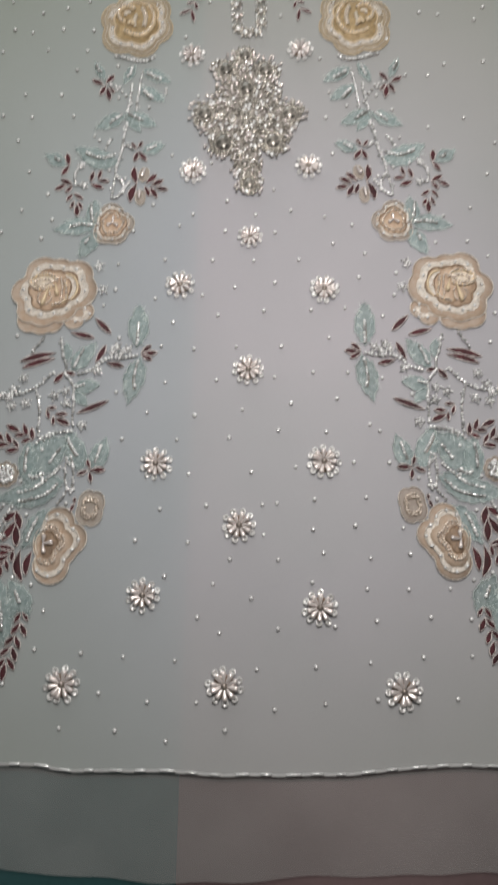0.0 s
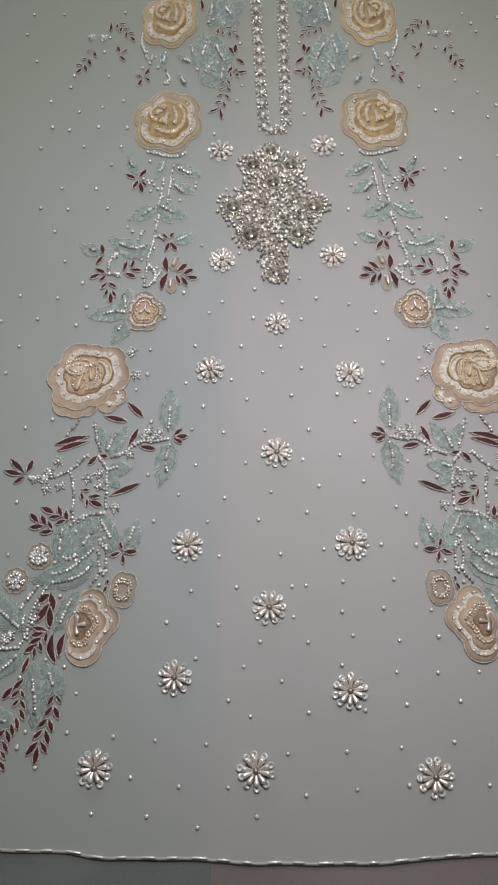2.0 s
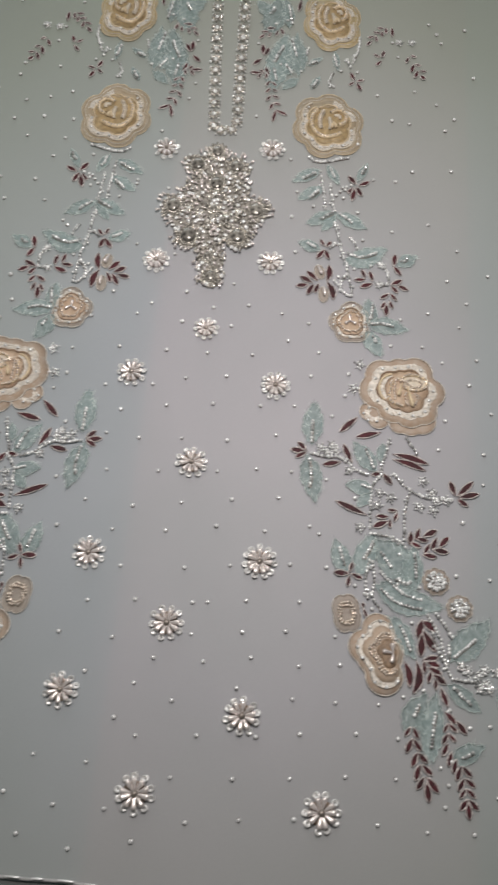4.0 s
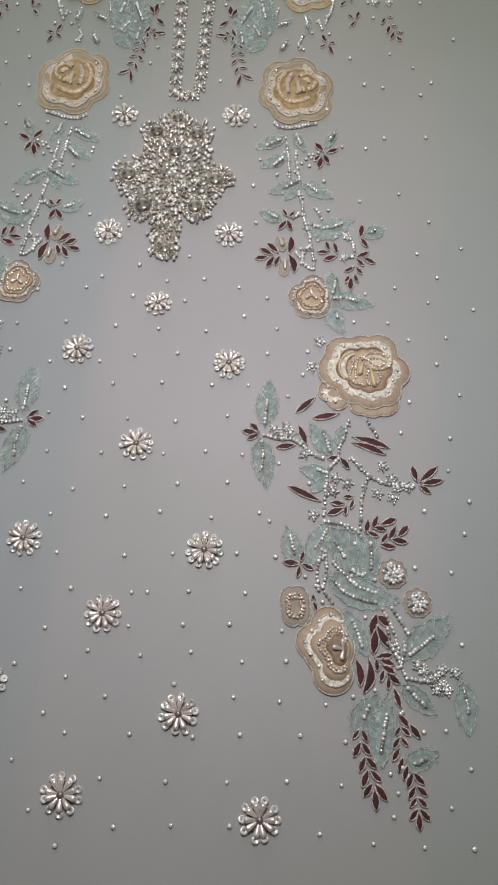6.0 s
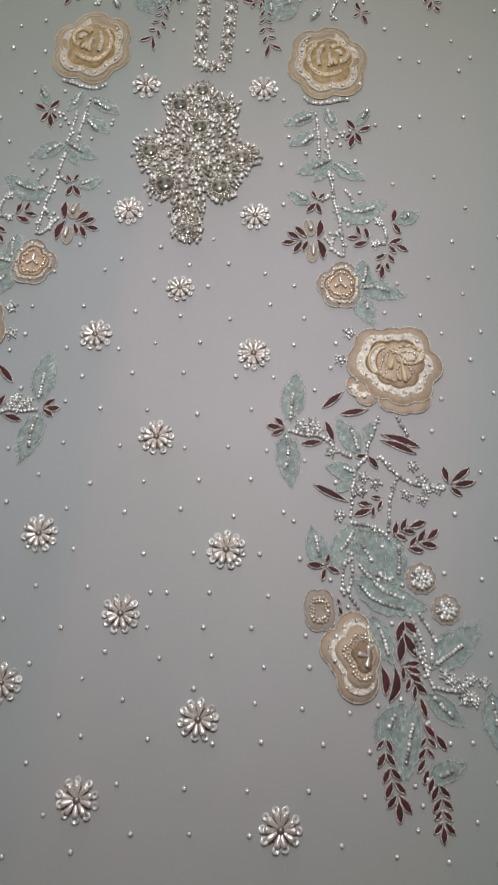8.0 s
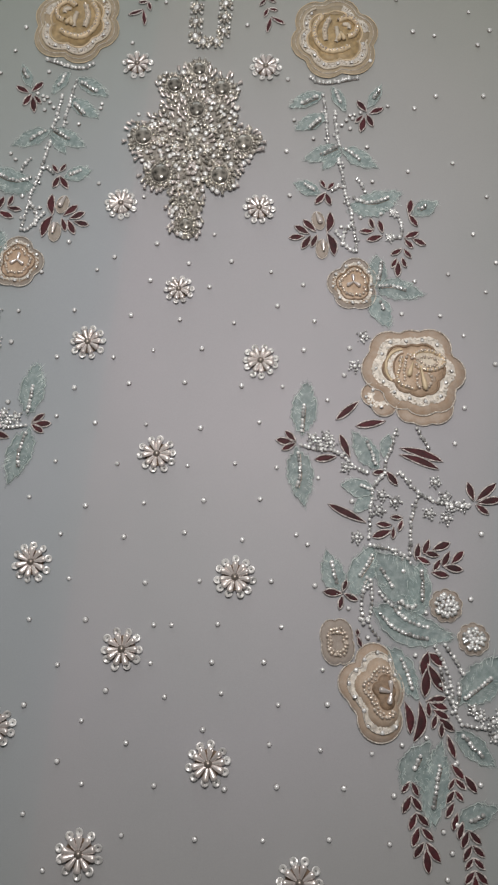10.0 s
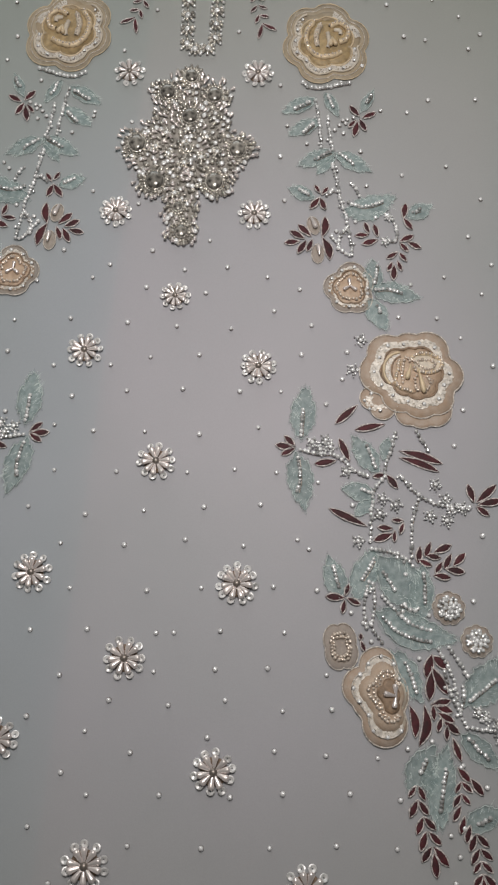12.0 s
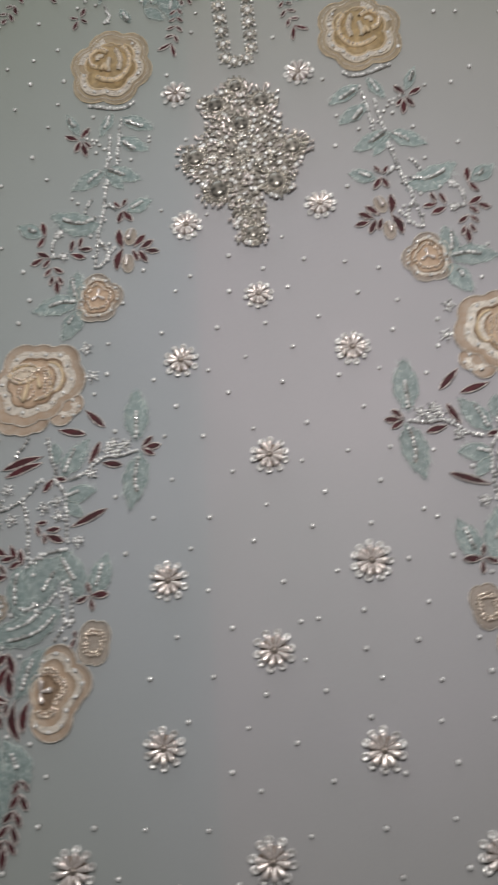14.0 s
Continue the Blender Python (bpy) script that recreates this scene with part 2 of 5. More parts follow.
def ball(name, r, mat, squash=1.0, smooth=False, sub=1):
    bm = bmesh.new()
    bmesh.ops.create_icosphere(bm, subdivisions=sub, radius=r * 0.001)
    for v in bm.verts:
        v.co.z = v.co.z * squash + r * 0.001 * squash
    return mesh_of(name, bm, mat, smooth)


def turned(name, profile, mat, seg=8, smooth=True):
    """A solid of revolution about x: profile of (x, radius) in millimetres, lying on z = 0."""
    bm = bmesh.new()
    rmax = max(r for _, r in profile)
    rings = [[bm.verts.new((x * 0.001, r * 0.001 * math.cos(a), (rmax + r * math.sin(a)) * 0.001)) for a in (2 * math.pi * k / seg for k in range(seg))] for x, r in profile]
    for A, B in zip(rings, rings[1:]):
        for k in range(seg):
            bm.faces.new((A[k], A[(k + 1) % seg], B[(k + 1) % seg], B[k]))
    bm.faces.new(rings[0])
    bm.faces.new(rings[-1])
    bmesh.ops.recalc_face_normals(bm, faces=bm.faces)
    return mesh_of(name, bm, mat, smooth)


def ring(name, r, inner, h, mat, seg=10):
    """A flat cup sequin with a hole."""
    bm = bmesh.new()
    prof = ((inner, 0.15), (inner, 0.4), (r * 0.75, h), (r, h * 0.8), (r, h * 0.4))
    rings = [[bm.verts.new((q * 0.001 * math.cos(a), q * 0.001 * math.sin(a), z * 0.001)) for a in (2 * math.pi * k / seg for k in range(seg))] for q, z in prof]
    for A, B in zip(rings, rings[1:]):
        for k in range(seg):
            bm.faces.new((A[k], A[(k + 1) % seg], B[(k + 1) % seg], B[k]))
    bmesh.ops.recalc_face_normals(bm, faces=bm.faces)
    return mesh_of(name, bm, mat, False)


def gem(name, r, mat):
    """A faceted stone in its cup; the dark lower ring paints in its shade."""
    bm = bmesh.new()
    rings = []
    for q, z, off in ((r * 1.1, 0.0, 0), (r * 1.0, r * 0.5, 0), (r * 0.72, r * 0.86, 0.5), (r * 0.34, r * 1.02, 0)):
        rings.append([bm.verts.new((q * 0.001 * math.cos(2 * math.pi * (k + off) / 7), q * 0.001 * math.sin(2 * math.pi * (k + off) / 7), z * 0.001)) for k in range(7)])
    for j, (A, B) in enumerate(zip(rings, rings[1:])):
        for k in range(7):
            n = (k + 1) % 7
            bm.faces.new((A[k], A[n], B[n], B[k])).material_index = 1 if j == 0 else 0
    bm.faces.new(rings[-1])
    bmesh.ops.recalc_face_normals(bm, faces=bm.faces)
    me = mesh_of(name, bm, mat, True)
    me.materials.append(DARK_BEAD_SHADE)
    return me


SEED = ball("seed_bead", 1.2, SILVER, 0.85, True, 2)
SEED_CLEAR = ball("clear_seed_bead", 1.15, CLEAR, 0.85, False, 2)
SEED_GOLD = ball("gold_seed_bead", 1.1, ROSE_GOLD, 0.85, True, 2)
ROUND = ball("round_bead", 1.35, PEARL, smooth=True, sub=2)
CENTRE = ball("centre_bead", 2.0, DARK_BEAD_SHADE, 0.8, True, 2)
DROP = turned("drop", ((0, 0.45), (0.6, 0.62), (2.5, 1.0), (4.6, 1.42), (5.5, 1.4), (6.0, 1.0), (6.2, 0.4)), PEARL, 10)
BUGLE = turned("bugle", ((0, 0.5), (0.3, 0.8), (2.7, 0.8), (3.0, 0.5)), ANTIQUE, 8, True)
DROP_GOLD = turned("gold_drop", ((0, 0.35), (1.5, 0.6), (4.0, 1.2), (5.4, 1.5), (6.3, 1.3), (6.9, 0.6)), GOLD, 10)
TIP = ring("tip_sequin", 2.0, 0.42, 0.9, SEQUIN)
GEM = gem("rhinestone", 1.4, STONE)
BIG_GEM = gem("set_stone", 2.2, STONE)

# ---- setting ----
def slab(name, x0, y0, z0, x1, y1, z1, mat, label, category, kind="structure"):
    bm = bmesh.new()
    bmesh.ops.create_cube(bm, size=1)
    for v in bm.verts:
        v.co = ((x0 + x1) / 2 + v.co.x * (x1 - x0), (y0 + y1) / 2 + v.co.y * (y1 - y0), (z0 + z1) / 2 + v.co.z * (z1 - z0))
    return tagged(new(name, mesh_of(name, bm, mat, False)), label, category, "", kind)


slab("floor", -1.9, -1.9, -0.80, 1.9, 2.3, -0.75, FLOORING, "plain grey tiled workroom floor", "floor")
slab("ceiling", -1.9, -1.9, 1.75, 1.9, 2.3, 1.8, PLASTER, "plain off-white plaster ceiling", "ceiling")
slab("wall_south", -1.9, -2.0, -0.75, 1.9, -1.9, 1.75, PLASTER, "plain grey plaster wall", "wall")
slab("wall_west", -2.0, -1.9, -0.75, -1.9, 2.3, 1.75, PLASTER, "plain grey plaster wall", "wall")
slab("wall_east", 1.9, -1.9, -0.75, 2.0, 2.3, 1.75, PLASTER, "plain grey plaster wall", "wall")
# unseen wall; its opening is added to hold the fill lamp
bm = bmesh.new()
for x0, x1, z0, z1 in ((-1.9, -1.25, -0.75, 1.75), (0.25, 1.9, -0.75, 1.75), (-1.25, 0.25, -0.75, 0.3), (-1.25, 0.25, 1.4, 1.75)):
    bmesh.ops.create_cube(bm, size=1, matrix=Matrix.Translation(((x0 + x1) / 2, 2.35, (z0 + z1) / 2)) @ Matrix.Diagonal((x1 - x0, 0.1, z1 - z0, 1)))
tagged(new("wall_north", mesh_of("wall_north", bm, PLASTER, False)), "plain grey plaster wall with one opening added for the fill light", "wall", "", "structure")

table = thing("work_table", 0, 0, "wide work table topped with green-grey and mauve-brown boards", "table")


def board(name, x0, x1, mat, label):
    bm = bmesh.new()
    bmesh.ops.create_cube(bm, size=1)
    for v in bm.verts:
        v.co = ((x0 + x1) / 2 + v.co.x * (x1 - x0), 0.05 + v.co.y * 1.3, -0.024 + v.co.z * 0.036)
    bmesh.ops.bevel(bm, geom=bm.edges[:], offset=0.0015, segments=2, affect="EDGES")
    part(name, bm, mat, table, label)


board("board", -0.85, -0.0405, BOARD_GREEN, "dark green-grey board")
board("board", -0.0400, 0.2045, BOARD_MAUVE, "mauve-brown board")
board("board", 0.2050, 0.85, BOARD_GREEN, "dark green-grey board")
for lx in (-0.78, 0.78):
    for ly in (-0.53, 0.63):
        bm = bmesh.new()
        bmesh.ops.create_cone(bm, cap_ends=True, segments=12, radius1=0.02, radius2=0.028, depth=0.708, matrix=Matrix.Translation((lx, ly, -0.396)))
        part("leg", bm, BOARD_MAUVE, table)


def wave(x, k):
    return 0.0022 * max(0.0, min(1.0, (x - 0.03) / 0.1)) + 0.0045 * min(1.0, ((x + 0.01) / 0.12) ** 2) + noise.noise(Vector((x * 9, k, 0.3))) * 0.0045 + noise.noise(Vector((x * 30, k, 1.7))) * 0.0022


def sheet(name, x0, x1, y0, y1, z, mat, k, nx=150, ny=110, ripple=0.0008):
    """A thin cloth with a wavy lower edge."""
    bm = bmesh.new()
    grid = []
    for j in range(ny + 1):
        row = []
        for i in range(nx + 1):
            x = x0 + (x1 - x0) * i / nx
            v = j / ny
            y = y0 + wave(x, k) * (1 - v) ** 8 + (y1 - y0) * v
            zz = z + ripple * noise.noise(Vector((x * 11, y * 6, k)))
            row.append(bm.verts.new((x, y, zz)))
        grid.append(row)
    for j in range(ny):
        for i in range(nx):
            bm.faces.new((grid[j][i], grid[j][i + 1], grid[j + 1][i + 1], grid[j + 1][i]))
    return mesh_of(name, up(bm), mat)


HEM = -0.2738
lining = tagged(new("lining_cloth", sheet("lining_cloth", -0.60, 0.60, -0.335, 0.62, -0.0024, LINING, 5.0)), "thin grey lining cloth lying on the table under the panel", "cloth", "", "structure")
panel = thing("dress_panel", 0, 0, "sheer grey-lilac organza dress panel with a piped wavy hem", "fabric")
panel["kind"] = "structure"
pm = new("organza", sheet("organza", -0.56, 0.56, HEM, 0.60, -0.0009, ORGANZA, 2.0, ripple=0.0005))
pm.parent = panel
hem_pts = [(x * 1000, (HEM + wave(x, 2.0)) * 1000) for x in (-0.56 + 0.004 * i for i in range(281))]
part("hem_piping", tube(1, hem_pts, 1.1, z=-0.7), HEM_WHITE, panel, "white satin rolled piping")
STITCH = turned("stitch", ((0, 0.25), (0.5, 0.75), (6.0, 0.75), (6.5, 0.25)), STONE, 6)
for i in range(3, 277, 4):
    (xa, ya), (xb, yb) = hem_pts[i], hem_pts[i + 1]
    piece("stitch", STITCH, panel, xa * 0.001, ya * 0.001 + 0.0008, 0.0006, (1.0 + 0.7 * (i * 7 % 5) / 5, 1, 1), math.atan2(yb - ya, xb - xa))


def blob(cx, cy, circles, s=1.0, n=64):
    """The outline of overlapping round lobes (offset and radius), seen from the centre."""
    out = []
    for i in range(n):
        ux, uy = math.cos(2 * math.pi * i / n), math.sin(2 * math.pi * i / n)
        best = 1.0
        for x, y, r in circles:
            k = x * ux + y * uy
            disc = r * r - x * x - y * y + k * k
            if disc > 0:
                best = max(best, k + math.sqrt(disc))
        out.append((cx + ux * best * s, cy + uy * best * s))
    return out


def lobed(cx, cy, rx, ry, lobes, depth, phase, turn=0.0, n=60):
    out = []
    for i in range(n):
        a = 2 * math.pi * i / n
        r = 1 - depth + depth * abs(math.sin(lobes * 0.5 * a + phase)) ** 0.7
        x, y = rx * r * math.cos(a), ry * r * math.sin(a)
        out.append((cx + x * math.cos(turn) - y * math.sin(turn), cy + x * math.sin(turn) + y * math.cos(turn)))
    return out


# ---- bead daisies ----
def bead_daisy(x, y, r, turn, n=10, seed=0):
    rnd = random.Random(seed)
    ob = thing("bead_daisy", x * 0.001, y * 0.001, "silver drop-bead daisy with clear sequin tips on grey organza", "bead flower", "bead daisies")
    k = r / 9.3
    part("backing", dome(1, lobed(x, y, 6.6 * k, 6.6 * k, n, 0.06, 0, 0, 24), x, y, 0.3), BROWN_FELT, ob, "small brown backing patch")
    for i in range(n):
        a = turn + 2 * math.pi * i / n + rnd.uniform(-0.07, 0.07)
        piece("petal", DROP, ob, (x + 1.7 * k * math.cos(a)) * 0.001, (y + 1.7 * k * math.sin(a)) * 0.001, 0.0004, (k, k * 1.15, k), a, (0, -0.06))
        q = 8.7 * k * (1 + rnd.uniform(-0.04, 0.04))
        piece("sequin", TIP, ob, (x + q * math.cos(a)) * 0.001, (y + q * math.sin(a)) * 0.001, 0.0003, k, a, (rnd.uniform(-0.4, 0.4), rnd.uniform(-0.4, 0.4)))
    piece("centre", CENTRE, ob, x * 0.001, y * 0.001, 0.0005, k, 0, (0, 0), "dark smoked centre bead")
    return ob


bead_daisy(1.0, 108.0, 8.6, 0.2, 10, 1)
bead_daisy(-51.0, 67.0, 10.0, 0.1, 10, 2)
bead_daisy(57.0, 65.0, 10.0, 0.3, 11, 3)
bead_daisy(1.0, 0.0, 10.4, 0.2, 10, 4)
bead_daisy(-63.0, -71.0, 10.4, 0.3, 10, 5)
bead_daisy(55.0, -68.0, 10.8, 0.5, 11, 6)
bead_daisy(-4.0, -114.0, 10.8, 0.1, 10, 7)
bead_daisy(-68.0, -162.0, 10.4, 0.35, 10, 8)
bead_daisy(51.0, -169.0, 10.9, 0.25, 10, 9)
bead_daisy(-118.0, -220.0, 10.9, 0.15, 10, 10)
bead_daisy(-12.0, -220.0, 11.1, 0.4, 10, 11)
bead_daisy(105.0, -222.0, 11.1, 0.1, 10, 12)
bead_daisy(-48.0, 273.0, 9.6, 0.3, 9, 13)
bead_daisy(40.0, 279.0, 9.6, 0.1, 10, 14)
bead_daisy(-44.0, 165.0, 9.6, 0.2, 11, 15)
bead_daisy(46.0, 170.0, 9.6, 0.05, 10, 16)


# ---- scattered rhinestones ----
def sprinkle(*places):
    for x, y in places:
        h = math.sin(x * 12.9 + y * 78.2) * 43758.5
        h -= math.floor(h)
        ob = new("rhinestone", GEM)
        ob.location, ob.rotation_euler = (x * 0.001, y * 0.001, -0.0003), ((h - 0.5) * 0.3, (h * 7 % 1 - 0.5) * 0.3, h * 6)
        s = 0.85 + 0.3 * (h * 3 % 1)
        ob.scale = (s, s, s)
        tagged(ob, "tiny clear faceted rhinestone glued on grey organza", "rhinestone", "scattered rhinestones")


sprinkle((-140, 428), (170, 428), (-224, 425), (-196, 425), (202, 424), (177, 417), (181, 407), (-228, 401), (209, 370), (-216, 370), (-181, 354), (-150, 353), (158, 351), (126, 344), (-31, 344), (-183, 341), (177, 338), (4, 331), (-35, 327), (-135, 326), (-199, 325), (192, 324), (-153, 319), (139, 318), (154, 316), (-173, 314), (24, 313), (184, 311), (-155, 298), (-130, 297), (-195, 297), (-180, 294), (111, 291), (-54, 291), (-134, 277), (-166, 277), (-203, 275), (56, 271), (189, 270), (157, 267))
sprinkle((-108, 262), (-141, 258), (125, 256), (143, 256), (-68, 240), (-42, 234), (-181, 234), (-152, 234), (113, 223), (170, 216), (60, 215), (-141, 214), (-197, 214), (-174, 213), (141, 207), (-123, 196), (193, 193), (-183, 191), (65, 182), (-61, 179), (125, 174), (217, 172), (-30, 172), (185, 165), (-172, 163), (19, 149), (200, 146), (-156, 143), (-17, 139), (-74, 135), (170, 135), (32, 131), (-205, 131), (-175, 129), (149, 128), (-43, 127), (5, 127), (58, 126), (194, 125), (226, 122))
sprinkle((-151, 121), (79, 119), (-53, 117), (-18, 113), (20, 112), (-88, 112), (-189, 110), (-218, 108), (166, 106), (142, 105), (-158, 105), (64, 103), (207, 98), (88, 95), (181, 94), (38, 89), (-63, 88), (-27, 88), (4, 88), (-201, 86), (-98, 84), (111, 79), (201, 77), (83, 75), (20, 70), (-10, 66), (-99, 63), (-209, 63), (109, 61), (-34, 59), (-69, 56), (217, 55), (-107, 50), (72, 50), (47, 48), (12, 47), (183, 47), (100, 44), (-22, 43), (-55, 37))
sprinkle((60, 26), (-169, 25), (-94, 24), (178, 24), (211, 23), (25, 19), (-8, 18), (-63, 18), (-189, 18), (-39, 16), (210, -0), (48, -1), (73, -1), (20, -5), (98, -5), (-22, -8), (-59, -10), (119, -17), (-94, -18), (224, -20), (65, -21), (32, -25), (195, -29), (-3, -30), (-71, -33), (-37, -35), (88, -40), (-189, -40), (221, -42), (23, -45), (95, -45), (57, -46), (-12, -51), (-49, -53), (-88, -53), (151, -55), (190, -67), (76, -68), (213, -68), (101, -68))
sprinkle((35, -72), (4, -76), (-40, -78), (121, -79), (-191, -79), (84, -93), (48, -95), (22, -98), (12, -99), (-27, -100), (-59, -103), (220, -112), (76, -113), (109, -114), (47, -116), (13, -120), (-75, -125), (-39, -126), (54, -132), (113, -132), (86, -135), (-10, -137), (23, -137), (-54, -149), (46, -152), (-21, -154), (139, -155), (83, -156), (111, -156), (184, -156), (5, -163), (211, -163), (198, -165), (-134, -173), (125, -174), (152, -175), (-31, -176), (89, -177), (61, -181), (23, -183))
sprinkle((226, -183), (-16, -186), (186, -186), (-138, -198), (151, -199), (-107, -200), (119, -200), (-79, -202), (-45, -204), (84, -204), (215, -205), (48, -207), (-170, -207), (9, -209), (182, -213), (-157, -220), (228, -225), (-94, -225), (140, -226), (88, -227), (200, -227), (171, -228), (54, -230), (-30, -230), (-62, -230), (21, -234), (-181, -240), (-11, -247), (-118, -247), (-82, -248), (-49, -254))


# ---- burgundy leaves ----
def lens_lines(x0, y0, x1, y1, w, bend, n=9):
    dx, dy = x1 - x0, y1 - y0
    nx, ny = -dy, dx
    q = math.hypot(nx, ny) or 1
    nx, ny = nx / q, ny / q
    L, M, R = [], [], []
    for i in range(n + 1):
        t = i / n
        b = bend * math.sin(math.pi * t)
        hw = w * 0.5 * math.sin(math.pi * t ** 0.85) ** 0.9 if 0 < i < n else 0.0
        cx, cy = x0 + dx * t + nx * b, y0 + dy * t + ny * b
        L.append((cx + nx * hw, cy + ny * hw))
        M.append((cx, cy))
        R.append((cx - nx * hw, cy - ny * hw))
    return L, M, R


def leaf_spray(side, *leaves):
    """Each leaf: x, y of the tip, x, y of the root, width and bend."""
    cx = sum(a[0] + a[2] for a in leaves) / len(leaves) / 2
    cy = sum(a[1] + a[3] for a in leaves) / len(leaves) / 2
    word = "single burgundy satin leaf" if len(leaves) == 1 else "spray of burgundy satin leaves"
    ob = thing("leaf_spray", *at(side, cx, cy), word + " edged with pale thread on organza", "leaf applique", "burgundy leaf sprays")
    for x0, y0, x1, y1, *more in leaves:
        w, bend = (list(more) + [0, 0])[:2]
        n = math.hypot(x1 - x0, y1 - y0)
        w = w * 1.27 if w else max(2.4, min(4.3, n * 0.38))
        L, M, R = lens_lines(x0, y0, x1, y1, w, bend)
        leaf = part("leaf", strip(side, L, M, R, 0.1, 0.75), BURGUNDY, ob)
        part("thread_edge", tube(side, L + R[-2:0:-1], 0.42, True, 0.3, 0.35, int(n * 10)), BLUSH, leaf, "pale twisted thread edge")
    return ob


# ---- beaded stems ----
def stem(side, *flat, step=2.6, size=1.1, mesh=None, wob=0.35):
    pts = pairs(flat)
    run = along(pts, step)
    rnd = random.Random(int(abs(flat[0] * 31 + flat[1] * 17)))
    ob = thing("bead_strand", *at(side, *pts[0]), "curving strand of tiny silver beads sewn on organza", "bead strand", "bead strands")
    # shade in the gaps between beads, put in as a dark tube
    part("bead_dark_line", tube(side, [(x + 0.5, y - 0.5) for x, y, a in run], 0.36, False, 0.2, 0.3, 5), DARK_BEAD_SHADE, ob, "dark line put in for the shade between beads")
    for x, y, a in run:
        X, Y = at(side, x + rnd.uniform(-wob, wob), y + rnd.uniform(-wob, wob))
        piece("bead", mesh or (SEED if rnd.random() < 0.7 else SEED_CLEAR), ob, X, Y, 0.0, size * rnd.uniform(0.8, 1.15), rnd.uniform(0, 6), (rnd.uniform(-0.35, 0.35), 0))
        if rnd.random() < 0.12:
            sg = rnd.choice((-1, 1)) * rnd.uniform(1.6, 2.4)
            X, Y = at(side, x - sg * math.sin(a), y + sg * math.cos(a))
            piece("bead", mesh or (SEED if rnd.random() < 0.7 else SEED_CLEAR), ob, X, Y, 0.0, size * rnd.uniform(0.6, 0.95), rnd.uniform(0, 6), (rnd.uniform(-0.35, 0.35), 0))
    return ob


def dotted(side, *flat):
    """Loose round rhinestones in a small drift."""
    ob = thing("stone_drift", *at(side, flat[0], flat[1]), "small drift of clear rhinestones beside a stem", "rhinestones", "rhinestone drifts")
    for i, (x, y) in enumerate(pairs(flat)):
        piece("stone", GEM, ob, *at(side, x, y), 0.0, 0.95, i * 1.3, (0.2 * (i % 3 - 1), 0.2 * (i % 2)))


def floret(side, x, y, r=3.6, seed=0):
    """A tiny flower of silver beads."""
    r *= 1.2
    rnd = random.Random(int(x * 13 + y * 7))
    ob = thing("bead_floret", *at(side, x, y), "tiny floret of silver seed beads round a stone", "bead flower", "bead florets")
    piece("stone", GEM, ob, *at(side, x, y), 0.0009, 1.0, 0.4)
    for i in range(13):
        a = i * math.pi / (4 if i < 8 else 2.5) + rnd.uniform(-0.2, 0.2)
        q = r * (0.62 if i < 8 else 0.98) * rnd.uniform(0.92, 1.08)
        piece("bead", SEED if rnd.random() < 0.55 else SEED_CLEAR, ob, *at(side, x + q * math.cos(a), y + q * math.sin(a)), rnd.uniform(0, 0.0006), rnd.uniform(0.6, 0.85) if i < 8 else rnd.uniform(0.45, 0.65), a)
    return ob


